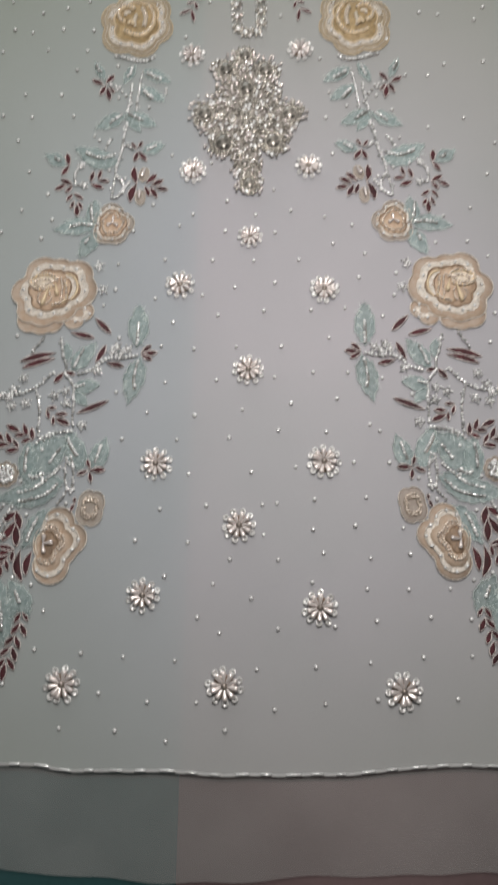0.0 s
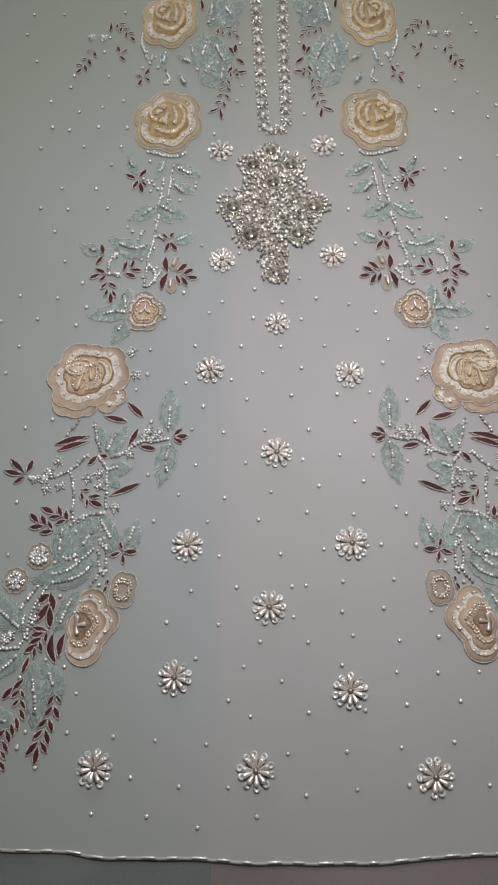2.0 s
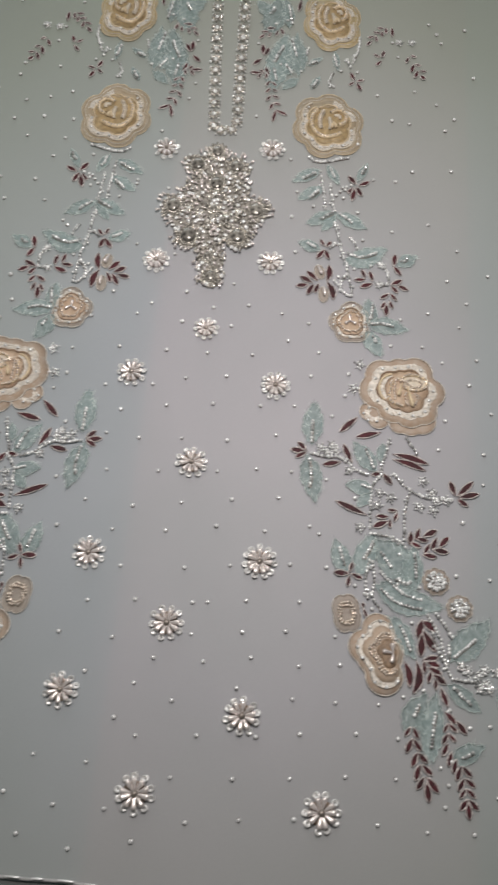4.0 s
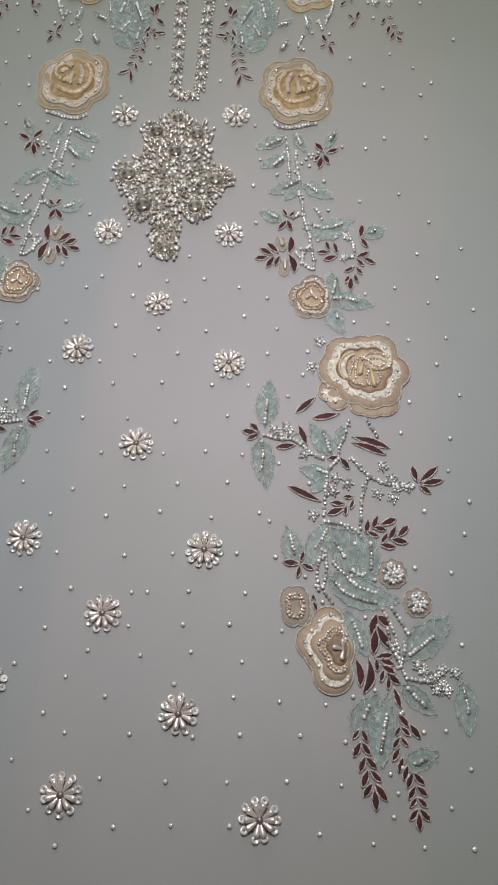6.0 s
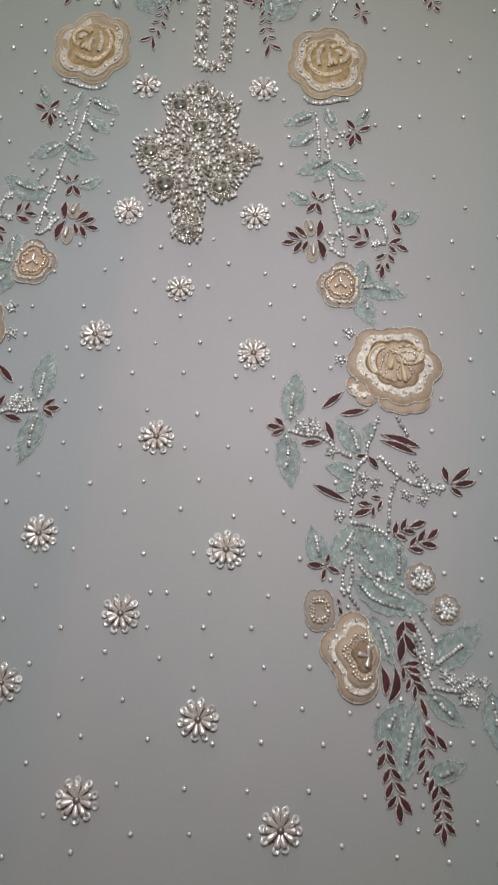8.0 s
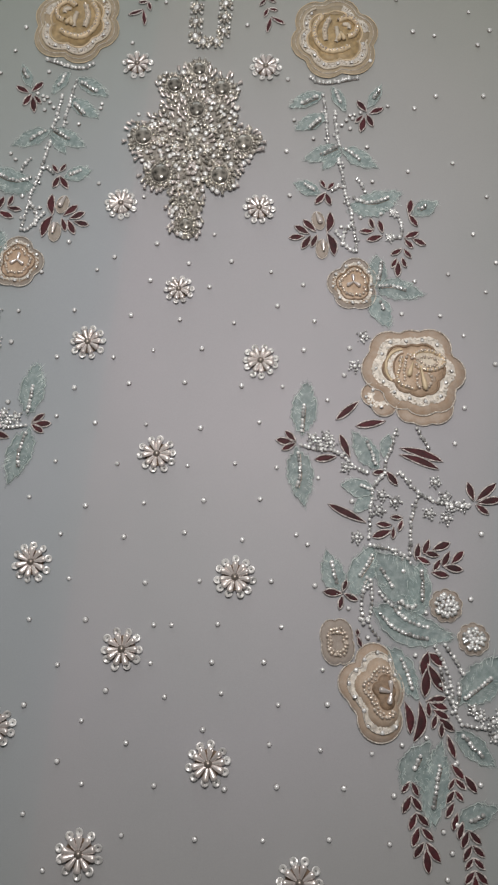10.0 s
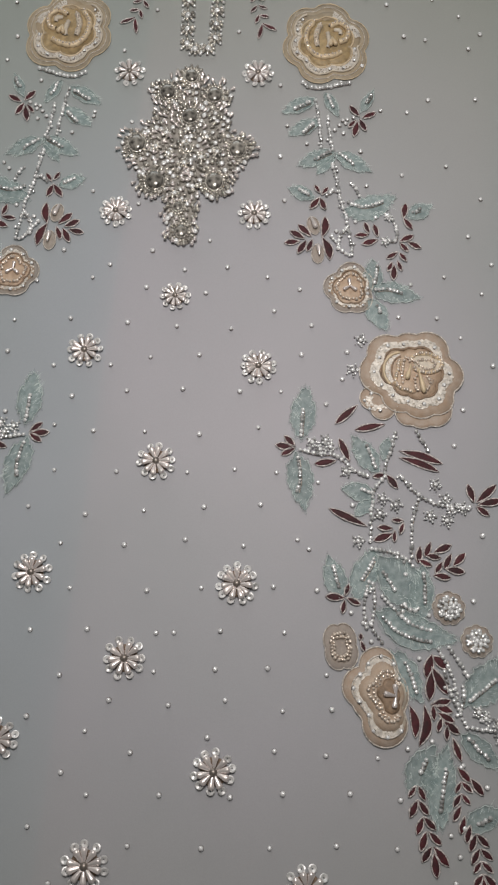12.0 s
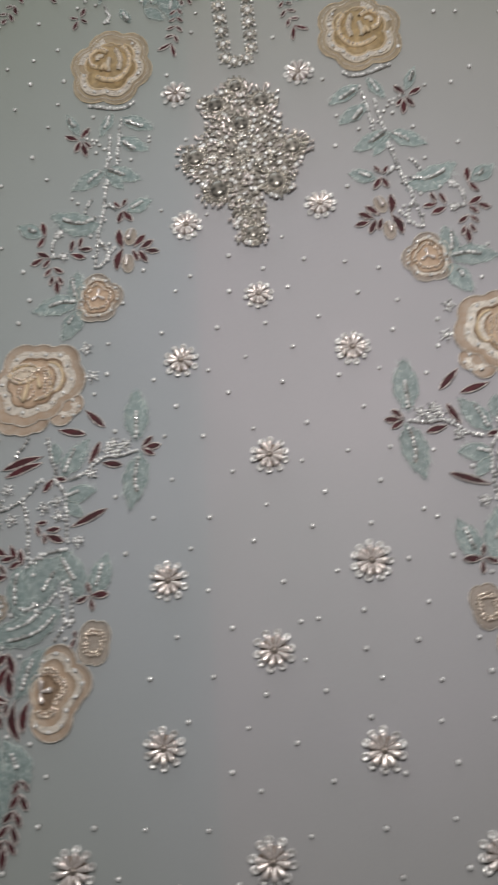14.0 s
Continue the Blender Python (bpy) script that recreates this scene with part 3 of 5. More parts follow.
# ---- aqua organza leaves ----
def aqua_leaf(side, bx, by, tx, ty, w, *vein, bend=0.0, ragged=1.0):
    """Base, tip and width of the patch, then the line of its vein beads."""
    n = math.hypot(tx - bx, ty - by)
    seed = int(abs(bx * 7 + by * 3)) % 997
    rnd = random.Random(seed)
    L, M, R = lens_lines(bx, by, tx, ty, w, bend, 14)
    cx, cy = M[7]
    fine = [(x, y) for x, y, a in along(L + R[-2:0:-1] + L[:1], 1.4)]

    def frayed(grow, teeth):
        out = []
        for i, (x, y) in enumerate(fine):
            q = grow * (1 + ragged * (0.05 * math.sin(i * 0.9 + seed) + (0.07 if i % 3 == 0 else -0.03) * teeth + rnd.uniform(-0.05, 0.05)))
            out.append((cx + (x - cx) * q, cy + (y - cy) * q))
        return out

    leaf_edge = frayed(1.0, 0.75)
    ob = thing("aqua_leaf", *at(side, cx, cy), "frayed aqua organza leaf with a beaded vein", "leaf applique", "aqua organza leaves")
    part("net_underlay", dome(side, frayed(1.14, 0.9), cx, cy, 0.05, -0.08, 2), AQUA_NET, ob, "wisp of paler aqua net")
    part("leaf_patch", dome(side, leaf_edge, cx, cy, 0.5, 0.05, 4, 0.16, seed), AQUA, ob, "sheer aqua organza patch")
    part("edge_thread", tube(side, leaf_edge, 0.19, True, 0.25, 0.5, seed), MINT_THREAD, ob, "pale mint edge thread")
    bm = bmesh.new()
    ux, uy = (tx - bx) / n, (ty - by) / n
    for k in range(int(n * 1.8)):
        j = rnd.randrange(1, 14)
        sgn = 1 if k % 2 else -1
        hw = math.hypot(L[j][0] - M[j][0], L[j][1] - M[j][1])
        h0, h1 = hw * rnd.uniform(0.25, 0.75), hw * rnd.uniform(0.8, 1.12)
        f = rnd.uniform(0.5, 1.5)
        mx, my = M[j][0] + rnd.uniform(-0.9, 0.9), M[j][1] + rnd.uniform(-0.9, 0.9)
        ends = [at(side, mx - uy * sgn * h + ux * h * f, my + ux * sgn * h + uy * h * f) for h in (h0, h1)]
        (ax, ay), (ex, ey) = ends
        wl = math.hypot(ex - ax, ey - ay) or 1
        wx, wy = (ey - ay) / wl * 0.00008, -(ex - ax) / wl * 0.00008
        vs = [bm.verts.new(v) for v in ((ax - wx, ay - wy, 0.0005), (ax + wx, ay + wy, 0.0005), (ex, ey, 0.00015), ((ax + ex) / 2, (ay + ey) / 2, 0.0007))]
        for a, b in ((0, 1), (1, 2), (2, 0)):
            bm.faces.new((vs[a], vs[b], vs[3]))
    part("frayed_threads", up(bm), MINT_THREAD, ob, "loose pale mint threads")
    if vein:
        pts = pairs(vein)
        run = along(pts, 2.3)
        for x, y, a in run:
            X, Y = at(side, x + rnd.uniform(-0.2, 0.2), y + rnd.uniform(-0.2, 0.2))
            piece("bead", SEED if rnd.random() < 0.65 else SEED_CLEAR, ob, X, Y, 0.0006, rnd.uniform(0.9, 1.25), rnd.uniform(0, 6), (rnd.uniform(-0.35, 0.35), 0))
        # dark line set off to one side of the vein beads
        part("bead_dark_line", tube(side, [(x + 1.2, y - 0.9) for x, y, a in run] if len(run) > 1 else [pts[0], pts[-1]], 0.45, False, 0.45), DARK_BEAD_SHADE, ob, "dark line beside the vein beads")
    return ob


# ---- roses ----
def arc(cx, cy, rx, ry, a0, a1, n=14):
    return [(cx + rx * math.cos(math.radians(a0 + (a1 - a0) * i / n)), cy + ry * math.sin(math.radians(a0 + (a1 - a0) * i / n))) for i in range(n + 1)]


def sequin_band(side, inner, outer, z, seed, size=0.95, density=3.0):
    """Many overlapping small sequins between two lines, in one mesh."""
    rnd = random.Random(seed)
    bm = bmesh.new()
    n = len(inner)
    for i in range(n - 1):
        (xa, ya), (xb, yb) = inner[i], outer[i]
        (xc, yc) = inner[i + 1]
        count = max(1, int(density * math.hypot(xb - xa, yb - ya) * max(0.4, math.hypot(xc - xa, yc - ya)) / 2.6))
        for _ in range(count):
            u, v = rnd.random(), rnd.random()
            x = xa + (xb - xa) * u + (xc - xa) * v
            y = ya + (yb - ya) * u + (yc - ya) * v
            X, Y = at(side, x, y)
            m = Matrix.Translation((X, Y, (z + rnd.uniform(0, 0.18)) * 0.001)) @ Euler((rnd.uniform(-0.09, 0.09), rnd.uniform(-0.09, 0.09), rnd.uniform(0, 6))).to_matrix().to_4x4()
            r = size * rnd.uniform(0.75, 1.1) * 0.001
            vs = [bm.verts.new(m @ Vector((r * math.cos(k * math.pi / 3), r * math.sin(k * math.pi / 3), 0))) for k in range(6)]
            bm.faces.new(vs)
    return up(bm)


def beads_on(side, ob, pts, mesh, step, z, size=1.0, name="bead", seed=0):
    rnd = random.Random(seed)
    for x, y, a in along(pts, step):
        X, Y = at(side, x, y)
        piece(name, mesh, ob, X, Y, z, size * rnd.uniform(0.85, 1.1), rnd.uniform(0, 6), (rnd.uniform(-0.8, 0.8), 0))


def drop_on(side, ob, x0, y0, x1, y1, z, mesh, name="drop_pearl"):
    X0, Y0 = at(side, x0, y0)
    X1, Y1 = at(side, x1, y1)
    k = math.hypot(X1 - X0, Y1 - Y0) / 0.0065
    piece(name, mesh, ob, X0, Y0, z, (k, min(1.15, k), min(1.15, k)), math.atan2(Y1 - Y0, X1 - X0))


def big_rose(side, cx, cy, k):
    ob = thing("rose_applique", *at(side, cx, cy), "large tan organza rose with ivory sequin petals and gold beads", "flower applique", "large roses")

    def q(x, y):
        return cx + x * k, cy + y * k

    def bow(x, y, rx, ry, a0, a1):
        return arc(*q(x, y), rx * k, ry * k, a0, a1)

    low = blob(*q(9, -22), [(4 * k, 1 * k, 9.5 * k), (-10 * k, -2 * k, 7 * k), (-3 * k, -1 * k, 9 * k)])
    a = part("petal", dome(side, low, *q(9, -22), 0.3), TAN, ob, "tan organza under-petal")
    part("cord", tube(side, low, 0.4, True, 0.4, 0.25, 3), CREAM, a, "cream cord edge")
    left = blob(*q(-18, -20), [(-3 * k, 3 * k, 6.6 * k), (3 * k, -2 * k, 6.8 * k)])
    a = part("petal", dome(side, left, *q(-18, -20), 0.4, 0.1), TAN, ob)
    part("cord", tube(side, left, 0.4, True, 0.45, 0.25, 4), CREAM, a)
    lobes = [(8.5 * k, 12.2 * k, 11.7 * k), (18 * k, -1 * k, 10.4 * k), (5.3 * k, -15.5 * k, 11.1 * k), (-16 * k, -2.2 * k, 12.5 * k), (-13.8 * k, 9.4 * k, 11.1 * k), (13.8 * k, -14.4 * k, 9.5 * k), (0, 0, 21 * k), (-6 * k, -14 * k, 10 * k), (-2 * k, 13 * k, 9.5 * k)]
    base = blob(cx, cy, lobes)
    a = part("petal", dome(side, base, cx, cy, 0.5, 0.75, 5), TAN, ob, "tan scalloped organza base petal")
    part("cord", tube(side, base, 0.45, True, 1.0, 0.25, 5), CREAM, a)
    outer, inner = blob(cx, cy, lobes, 0.80), blob(cx, cy, lobes, 0.60)
    part("petal", dome(side, outer, cx, cy, 0.5, 1.1, 3), IVORY_SATIN, ob, "ivory satin petal under the sequins")
    part("sequin_band", sequin_band(side, inner + inner[:1], outer + outer[:1], 1.4, 11, 0.62, 6.5), IVORY, ob, "band of ivory sequins")
    # groove shade put in as a dark tan tube
    part("inner_edge", tube(side, inner, 0.8, True, 1.5, 0.2, 6), COCOA_SHADE, ob, "dark tan line painting the groove shade round the heart")
    beads_on(side, ob, blob(cx, cy, lobes, 0.72, 40), GEM, 9.0 * k, 0.0015, 0.85, "stone", 2)
    part("heart", dome(side, blob(cx, cy, lobes, 0.60), cx, cy, 0.5, 1.4, 4), BEIGE, ob, "padded tan heart of the rose")
    o1, i1 = bow(-6.4, 0, 9.0, 10.2, 95, 235), bow(-5.6, 0, 5.6, 8.0, 95, 235)
    part("sequin_petal", sequin_band(side, i1, o1, 1.75, 12, 0.6, 7.0), IVORY, ob)
    part("petal_fold", tube(side, o1, 1.0, False, 1.9, 0.15, 8), GOLD, ob)
    # shade inside the fold, drawn as a darker tube
    part("petal_fold", tube(side, i1, 0.7, False, 1.8, 0.15, 8), COCOA_SHADE, ob)
    lip = blob(*q(7.4, 5.0), [(0, 0, 5.2 * k), (4.5 * k, -1.0 * k, 4.6 * k), (-3.5 * k, 1.0 * k, 4.2 * k)])
    part("petal", dome(side, lip, *q(7.4, 5.0), 0.8, 1.7, 4), IVORY_SATIN, ob, "padded ivory satin petal")
    lip = blob(*q(-4.0, -6.5), [(0, 0, 5.0 * k), (4.0 * k, -3.0 * k, 4.0 * k), (-1.5 * k, 4.0 * k, 3.8 * k)])
    part("petal", dome(side, lip, *q(-4.0, -6.5), 0.7, 1.65, 4), BEIGE, ob, "padded beige satin petal")
    lip = blob(*q(6.0, -7.5), [(0, 0, 4.6 * k), (2.5 * k, 2.5 * k, 3.8 * k)])
    part("petal", dome(side, lip, *q(6.0, -7.5), 0.5, 1.6, 4), TAN, ob)
    beads_on(side, ob, [q(2.5, -3), q(1.5, -8), q(4, -12)], SEED_GOLD, 2.1, 0.0022, 0.95, "gold_bead", 31)
    beads_on(side, ob, [q(8.5, -3), q(10, -7), q(7.5, -11.5)], SEED_GOLD, 2.1, 0.0020, 0.95, "gold_bead", 32)
    o2 = bow(7.4, 5.0, 9.0, 5.6, 175, -140)
    part("petal_fold", tube(side, o2, 1.25, False, 2.0, 0.15, 9), GOLD, ob)
    beads_on(side, ob, o2, SEED_GOLD, 2.1, 0.0024, 0.95, "gold_bead", 3)
    beads_on(side, ob, bow(7.4, 4.2, 5.4, 2.6, 160, -100), SEED_GOLD, 2.1, 0.0023, 0.95, "gold_bead", 4)
    o3 = [q(-7.0, 5), q(-8.2, -2), q(-8.6, -7.5), q(-5, -11), q(1, -12.0)]
    part("petal_fold", tube(side, [(x, y) for x, y, h in along(o3, 1.2)], 1.2, False, 2.0, 0.15, 10), GOLD, ob)
    beads_on(side, ob, o3, SEED_GOLD, 2.1, 0.0022, 1.0, "gold_bead", 5)
    beads_on(side, ob, [q(-4.5, 5.5), q(-5.5, -1), q(-5, -8)], SEED_GOLD, 2.1, 0.0021, 0.95, "gold_bead", 6)
    beads_on(side, ob, [q(-4, 7), q(0, 6), q(4, 3), q(9, 1)], SEED_GOLD, 2.0, 0.0022, 0.9, "gold_bead", 8)
    drop_on(side, ob, *q(-0.8, 3.2), *q(-2.8, -5.2), 0.002, DROP_GOLD)
    drop_on(side, ob, *q(3.2, 1.0), *q(6.6, -11.8), 0.002, DROP_GOLD)
    o, i = arc(*q(-18, -19), 7 * k, 5.2 * k, 120, 330), arc(*q(-18, -19), 3.6 * k, 2.4 * k, 120, 330)
    part("sequin_petal", sequin_band(side, i, o, 0.7, 13, 0.75, 4.0), IVORY, ob)
    beads_on(side, ob, o, GEM, 6.5, 0.0009, 0.85, "stone", 7)
    return ob


def ribbon_rose(side, cx, cy, rx, ry, turn, mat):
    """The upper roses: honey organza with raised champagne ribbon folds."""
    ob = thing("ribbon_rose", *at(side, cx, cy), "honey organza rose with raised champagne satin folds", "flower applique", "ribbon roses")
    c, s = math.cos(turn), math.sin(turn)

    def q(x, y):
        x, y = x * rx, y * ry
        return cx + x * c - y * s, cy + x * s + y * c

    unit = [(5, 47, 51), (50, 14, 46), (40, -38, 50), (-16, -50, 48), (-54, -14, 44), (-42, 38, 48), (0, 0, 76)]

    def outline(f):
        return [q(x * 0.01, y * 0.01) for x, y in blob(0, 0, unit, f)]

    def fold(*flat, r=2.0, z=1.9, mat=GOLD, beads=True, seed=1):
        line = along([q(x, y) for x, y in pairs(flat)], 1.6)
        part("petal_fold", tube(side, [(x, y) for x, y, h in line], r, False, z, 0.2, seed), mat, ob)
        if beads:
            beads_on(side, ob, [(x, y) for x, y, h in line[::2]], SEED_GOLD, 2.5, (z + r * 0.55) * 0.001, 0.85, "gold_bead", seed)

    base = outline(1.0)
    a = part("petal", dome(side, base, cx, cy, 0.6, 0.1, 5, 0.12, 4), mat, ob, "sheer scalloped organza base petal")
    part("cord", tube(side, base, 0.3, True, 0.3, 0.3, 1), GOLD, a, "thin gold cord edge")
    part("cord", tube(side, outline(0.9), 0.24, True, 0.5, 0.3, 2), CREAM, a)
    o, i = outline(0.8), outline(0.64)
    part("petal", dome(side, o, cx, cy, 0.5, 0.55, 4, 0.1, 5), mat, ob)
    part("sequin_petal", sequin_band(side, i[25:63], o[25:63], 1.0, 14, 0.6, 6.0), IVORY, ob, "ivory sequin petal")
    part("sequin_petal", sequin_band(side, i[2:15], o[2:15], 1.0, 15, 0.6, 6.0), IVORY, ob)
    part("petal_fold", tube(side, o[22:64], 0.7, False, 1.2, 0.25, 6), IVORY_SATIN, ob, "raised champagne satin fold")
    part("petal_fold", tube(side, i, 0.6, True, 1.2, 0.25, 7), GOLD, ob)
    beads_on(side, ob, outline(0.73)[24:], GEM, 10.0, 0.0013, 0.8, "stone", 9)
    part("heart", dome(side, outline(0.6), cx, cy, 0.6, 0.9, 4, 0.1, 8), AMBER, ob, "padded tan heart of the rose")
    fold(-0.30, 0.46, -0.46, 0.2, -0.42, -0.14, -0.2, -0.36, 0.1, -0.36, 0.36, -0.24, seed=2)
    fold(-0.14, 0.4, -0.24, 0.14, -0.2, -0.16, mat=IVORY_SATIN, seed=3)
    fold(0.06, 0.36, 0.28, 0.46, 0.48, 0.3, 0.44, 0.06, 0.26, -0.02, r=1.9, seed=4)
    fold(0.16, 0.28, 0.3, 0.26, 0.3, 0.14, r=1.5, mat=IVORY_SATIN, beads=False, seed=5)
    fold(0.02, 0.2, 0.06, -0.04, 0.0, -0.2, r=1.6, mat=IVORY_SATIN, beads=False, seed=6)
    X, Y = q(0.12, 0.06)
    for d in (262, 300):
        drop_on(side, ob, X, Y, X + 6 * math.cos(math.radians(d)), Y + 7 * math.sin(math.radians(d)), 0.0022, DROP_GOLD)
    return ob


def small_rose(side, cx, cy, rx, ry, turn=0.0):
    ob = thing("small_rose", *at(side, cx, cy), "small tan organza rose with gold bead petals and pearls", "flower applique", "small roses")
    lobes = [(0.05 * rx, 0.42 * ry, 0.58 * rx), (-0.42 * rx, -0.02 * ry, 0.6 * rx), (0.3 * rx, -0.38 * ry, 0.6 * rx), (0.32 * rx, 0.16 * ry, 0.58 * rx), (-0.14 * rx, -0.44 * ry, 0.56 * rx)]
    base = blob(cx, cy, lobes)
    a = part("petal", dome(side, base, cx, cy, 0.5, 0.04), TAN_SHEER, ob, "sheer tan organza base petal")
    part("cord", tube(side, base, 0.36, True, 0.35, 0.25, 1), CREAM, a, "cream cord edge")
    o, i = blob(cx, cy, lobes, 0.80), blob(cx, cy, lobes, 0.66)
    part("petal", dome(side, o, cx, cy, 0.4, 0.3), BEIGE, ob, "raised beige satin petal")
    part("sequin_band", sequin_band(side, i + i[:1], o + o[:1], 0.75, 5, 0.8, 3.0), IVORY, ob, "band of ivory sequins")
    # dark tube standing in for shade inside the sequin band
    part("petal_fold", tube(side, i, 0.6, True, 0.95, 0.2, 4), COCOA_SHADE, ob)
    beads_on(side, ob, blob(cx, cy, lobes, 0.5, 30), SEED_GOLD, 2.2, 0.0009, 1.0, "bead", 2)
    beads_on(side, ob, o, GEM, 9, 0.0008, 0.8, "stone", 9)
    for d in (100, 215, 330):
        drop_on(side, ob, cx, cy, cx + 5.4 * math.cos(math.radians(d)), cy + 5.4 * math.sin(math.radians(d)), 0.0012, DROP)
    return ob


def half_rose(side, cx, cy, k):
    """The lower rose, its petals nested round three pearls near its outer edge."""
    ob = thing("half_rose", *at(side, cx, cy), "opening tan organza rose with nested beaded petals and pearls", "flower applique", "opening roses")
    lobes = [(x * k, y * k, r * k) for x, y, r in ((-10.6, 15.4, 10.8), (-19.0, 3.3, 11.3), (-5.3, -15.4, 12.8), (-2.1, 0.5, 9.2), (-9, 0, 16.5))]
    base = blob(cx, cy, lobes)
    a = part("petal", dome(side, base, cx - 6, cy, 0.5, 0.04, 5), TAN, ob, "tan organza base petal")
    part("cord", tube(side, base, 0.42, True, 0.4, 0.25, 1), CREAM, a, "cream cord edge")

    def open_part(s):
        return blob(cx, cy, lobes, s)[14:52]

    o, i = open_part(0.82), open_part(0.70)
    part("petal", dome(side, blob(cx, cy, lobes, 0.83), cx - 5, cy, 0.4, 0.45, 3), IVORY_SATIN, ob, "ivory satin petal under the sequins")
    part("sequin_band", sequin_band(side, i, o, 0.7, 5, 0.55, 8.0), IVORY, ob, "ivory sequin petal")
    beads_on(side, ob, open_part(0.8), GEM, 8.5, 0.0009, 0.95, "stone", 1)
    part("petal_fold", tube(side, o, 0.5, False, 0.95, 0.2, 2), CREAM, ob)
    part("heart", dome(side, blob(cx, cy, lobes, 0.70), cx - 3, cy, 0.8, 0.6), TAN, ob)
    beads_on(side, ob, open_part(0.50), SEED_GOLD, 2.0, 0.0011, 1.05, "gold_bead", 2)
    beads_on(side, ob, open_part(0.42), SEED_GOLD, 2.3, 0.0011, 0.85, "bead", 3)
    part("heart", dome(side, blob(cx, cy, lobes, 0.36), cx - 1.5, cy, 0.4, 1.4), COCOA_SHADE, ob, "darker tan centre of the rose")
    for d, n in ((98, 6.8), (172, 7.4), (262, 6.8)):
        drop_on(side, ob, cx, cy, cx + n * math.cos(math.radians(d)), cy + n * math.sin(math.radians(d)), 0.0018, DROP)
    return ob


def bead_cluster(side, x, y, r, seed):
    """A round scalloped tan patch packed with beads."""
    rnd = random.Random(seed)
    ob = thing("bead_cluster", *at(side, x, y), "round tan patch packed with silver beads", "bead flower", "bead clusters")
    edge = lobed(x, y, r, r, 9, 0.13, 0.4)
    a = part("patch", dome(side, edge, x, y, 0.15, 0.02), TAN_SHEER, ob, "tan scalloped organza patch")
    part("cord", tube(side, edge, 0.26, True, 0.3, 0.25, seed), CREAM, a)
    for q, n in ((0.0, 1), (0.26, 6), (0.48, 11), (0.62, 14)):
        for i in range(n):
            b = 2 * math.pi * i / n + q * 5 + rnd.uniform(-0.15, 0.15)
            piece("bead", SEED if rnd.random() < 0.75 else SEED_CLEAR, ob, *at(side, x + r * q * math.cos(b), y + r * q * math.sin(b)), 0.0005, rnd.uniform(0.9, 1.25), rnd.uniform(0, 6))
    return ob


def small_blossom(side, x, y, rx, ry):
    """A small four-lobed tan flower with a bead ring."""
    ob = thing("small_blossom", *at(side, x, y), "small four-lobed tan blossom ringed with pale beads", "flower applique", "small blossoms")
    edge = lobed(x, y, rx, ry, 4, 0.16, 0.0, 0.2)
    a = part("petal", dome(side, edge, x, y, 0.25, 0.03), TAN_SHEER, ob, "tan organza petal")
    part("cord", tube(side, edge, 0.3, True, 0.35, 0.25, 2), CREAM, a)
    for s in (0.58, 0.44):
        beads_on(side, ob, lobed(x, y, rx * s, ry * s, 4, 0.2, 0.0, 0.2, 40), SEED_GOLD, 2.0, 0.0007, 0.95, "bead", int(s * 100))
    return ob


def petal_pearl(side, x0, y0, x1, y1, cx, cy, rx, ry, turn):
    """An oval tan petal with a drop pearl on it."""
    ob = thing("pearl_petal", *at(side, cx, cy), "oval tan organza petal with one drop pearl", "flower applique", "pearl petals")
    edge = lobed(cx, cy, rx, ry, 2, 0.05, 0, turn, 28)
    a = part("petal", dome(side, edge, cx, cy, 0.3, 0.03), TAN_SHEER, ob, "tan organza petal")
    part("cord", tube(side, edge, 0.28, True, 0.35, 0.25, 3), CREAM, a)
    drop_on(side, ob, x0, y0, x1, y1, 0.0007, DROP)
    return ob


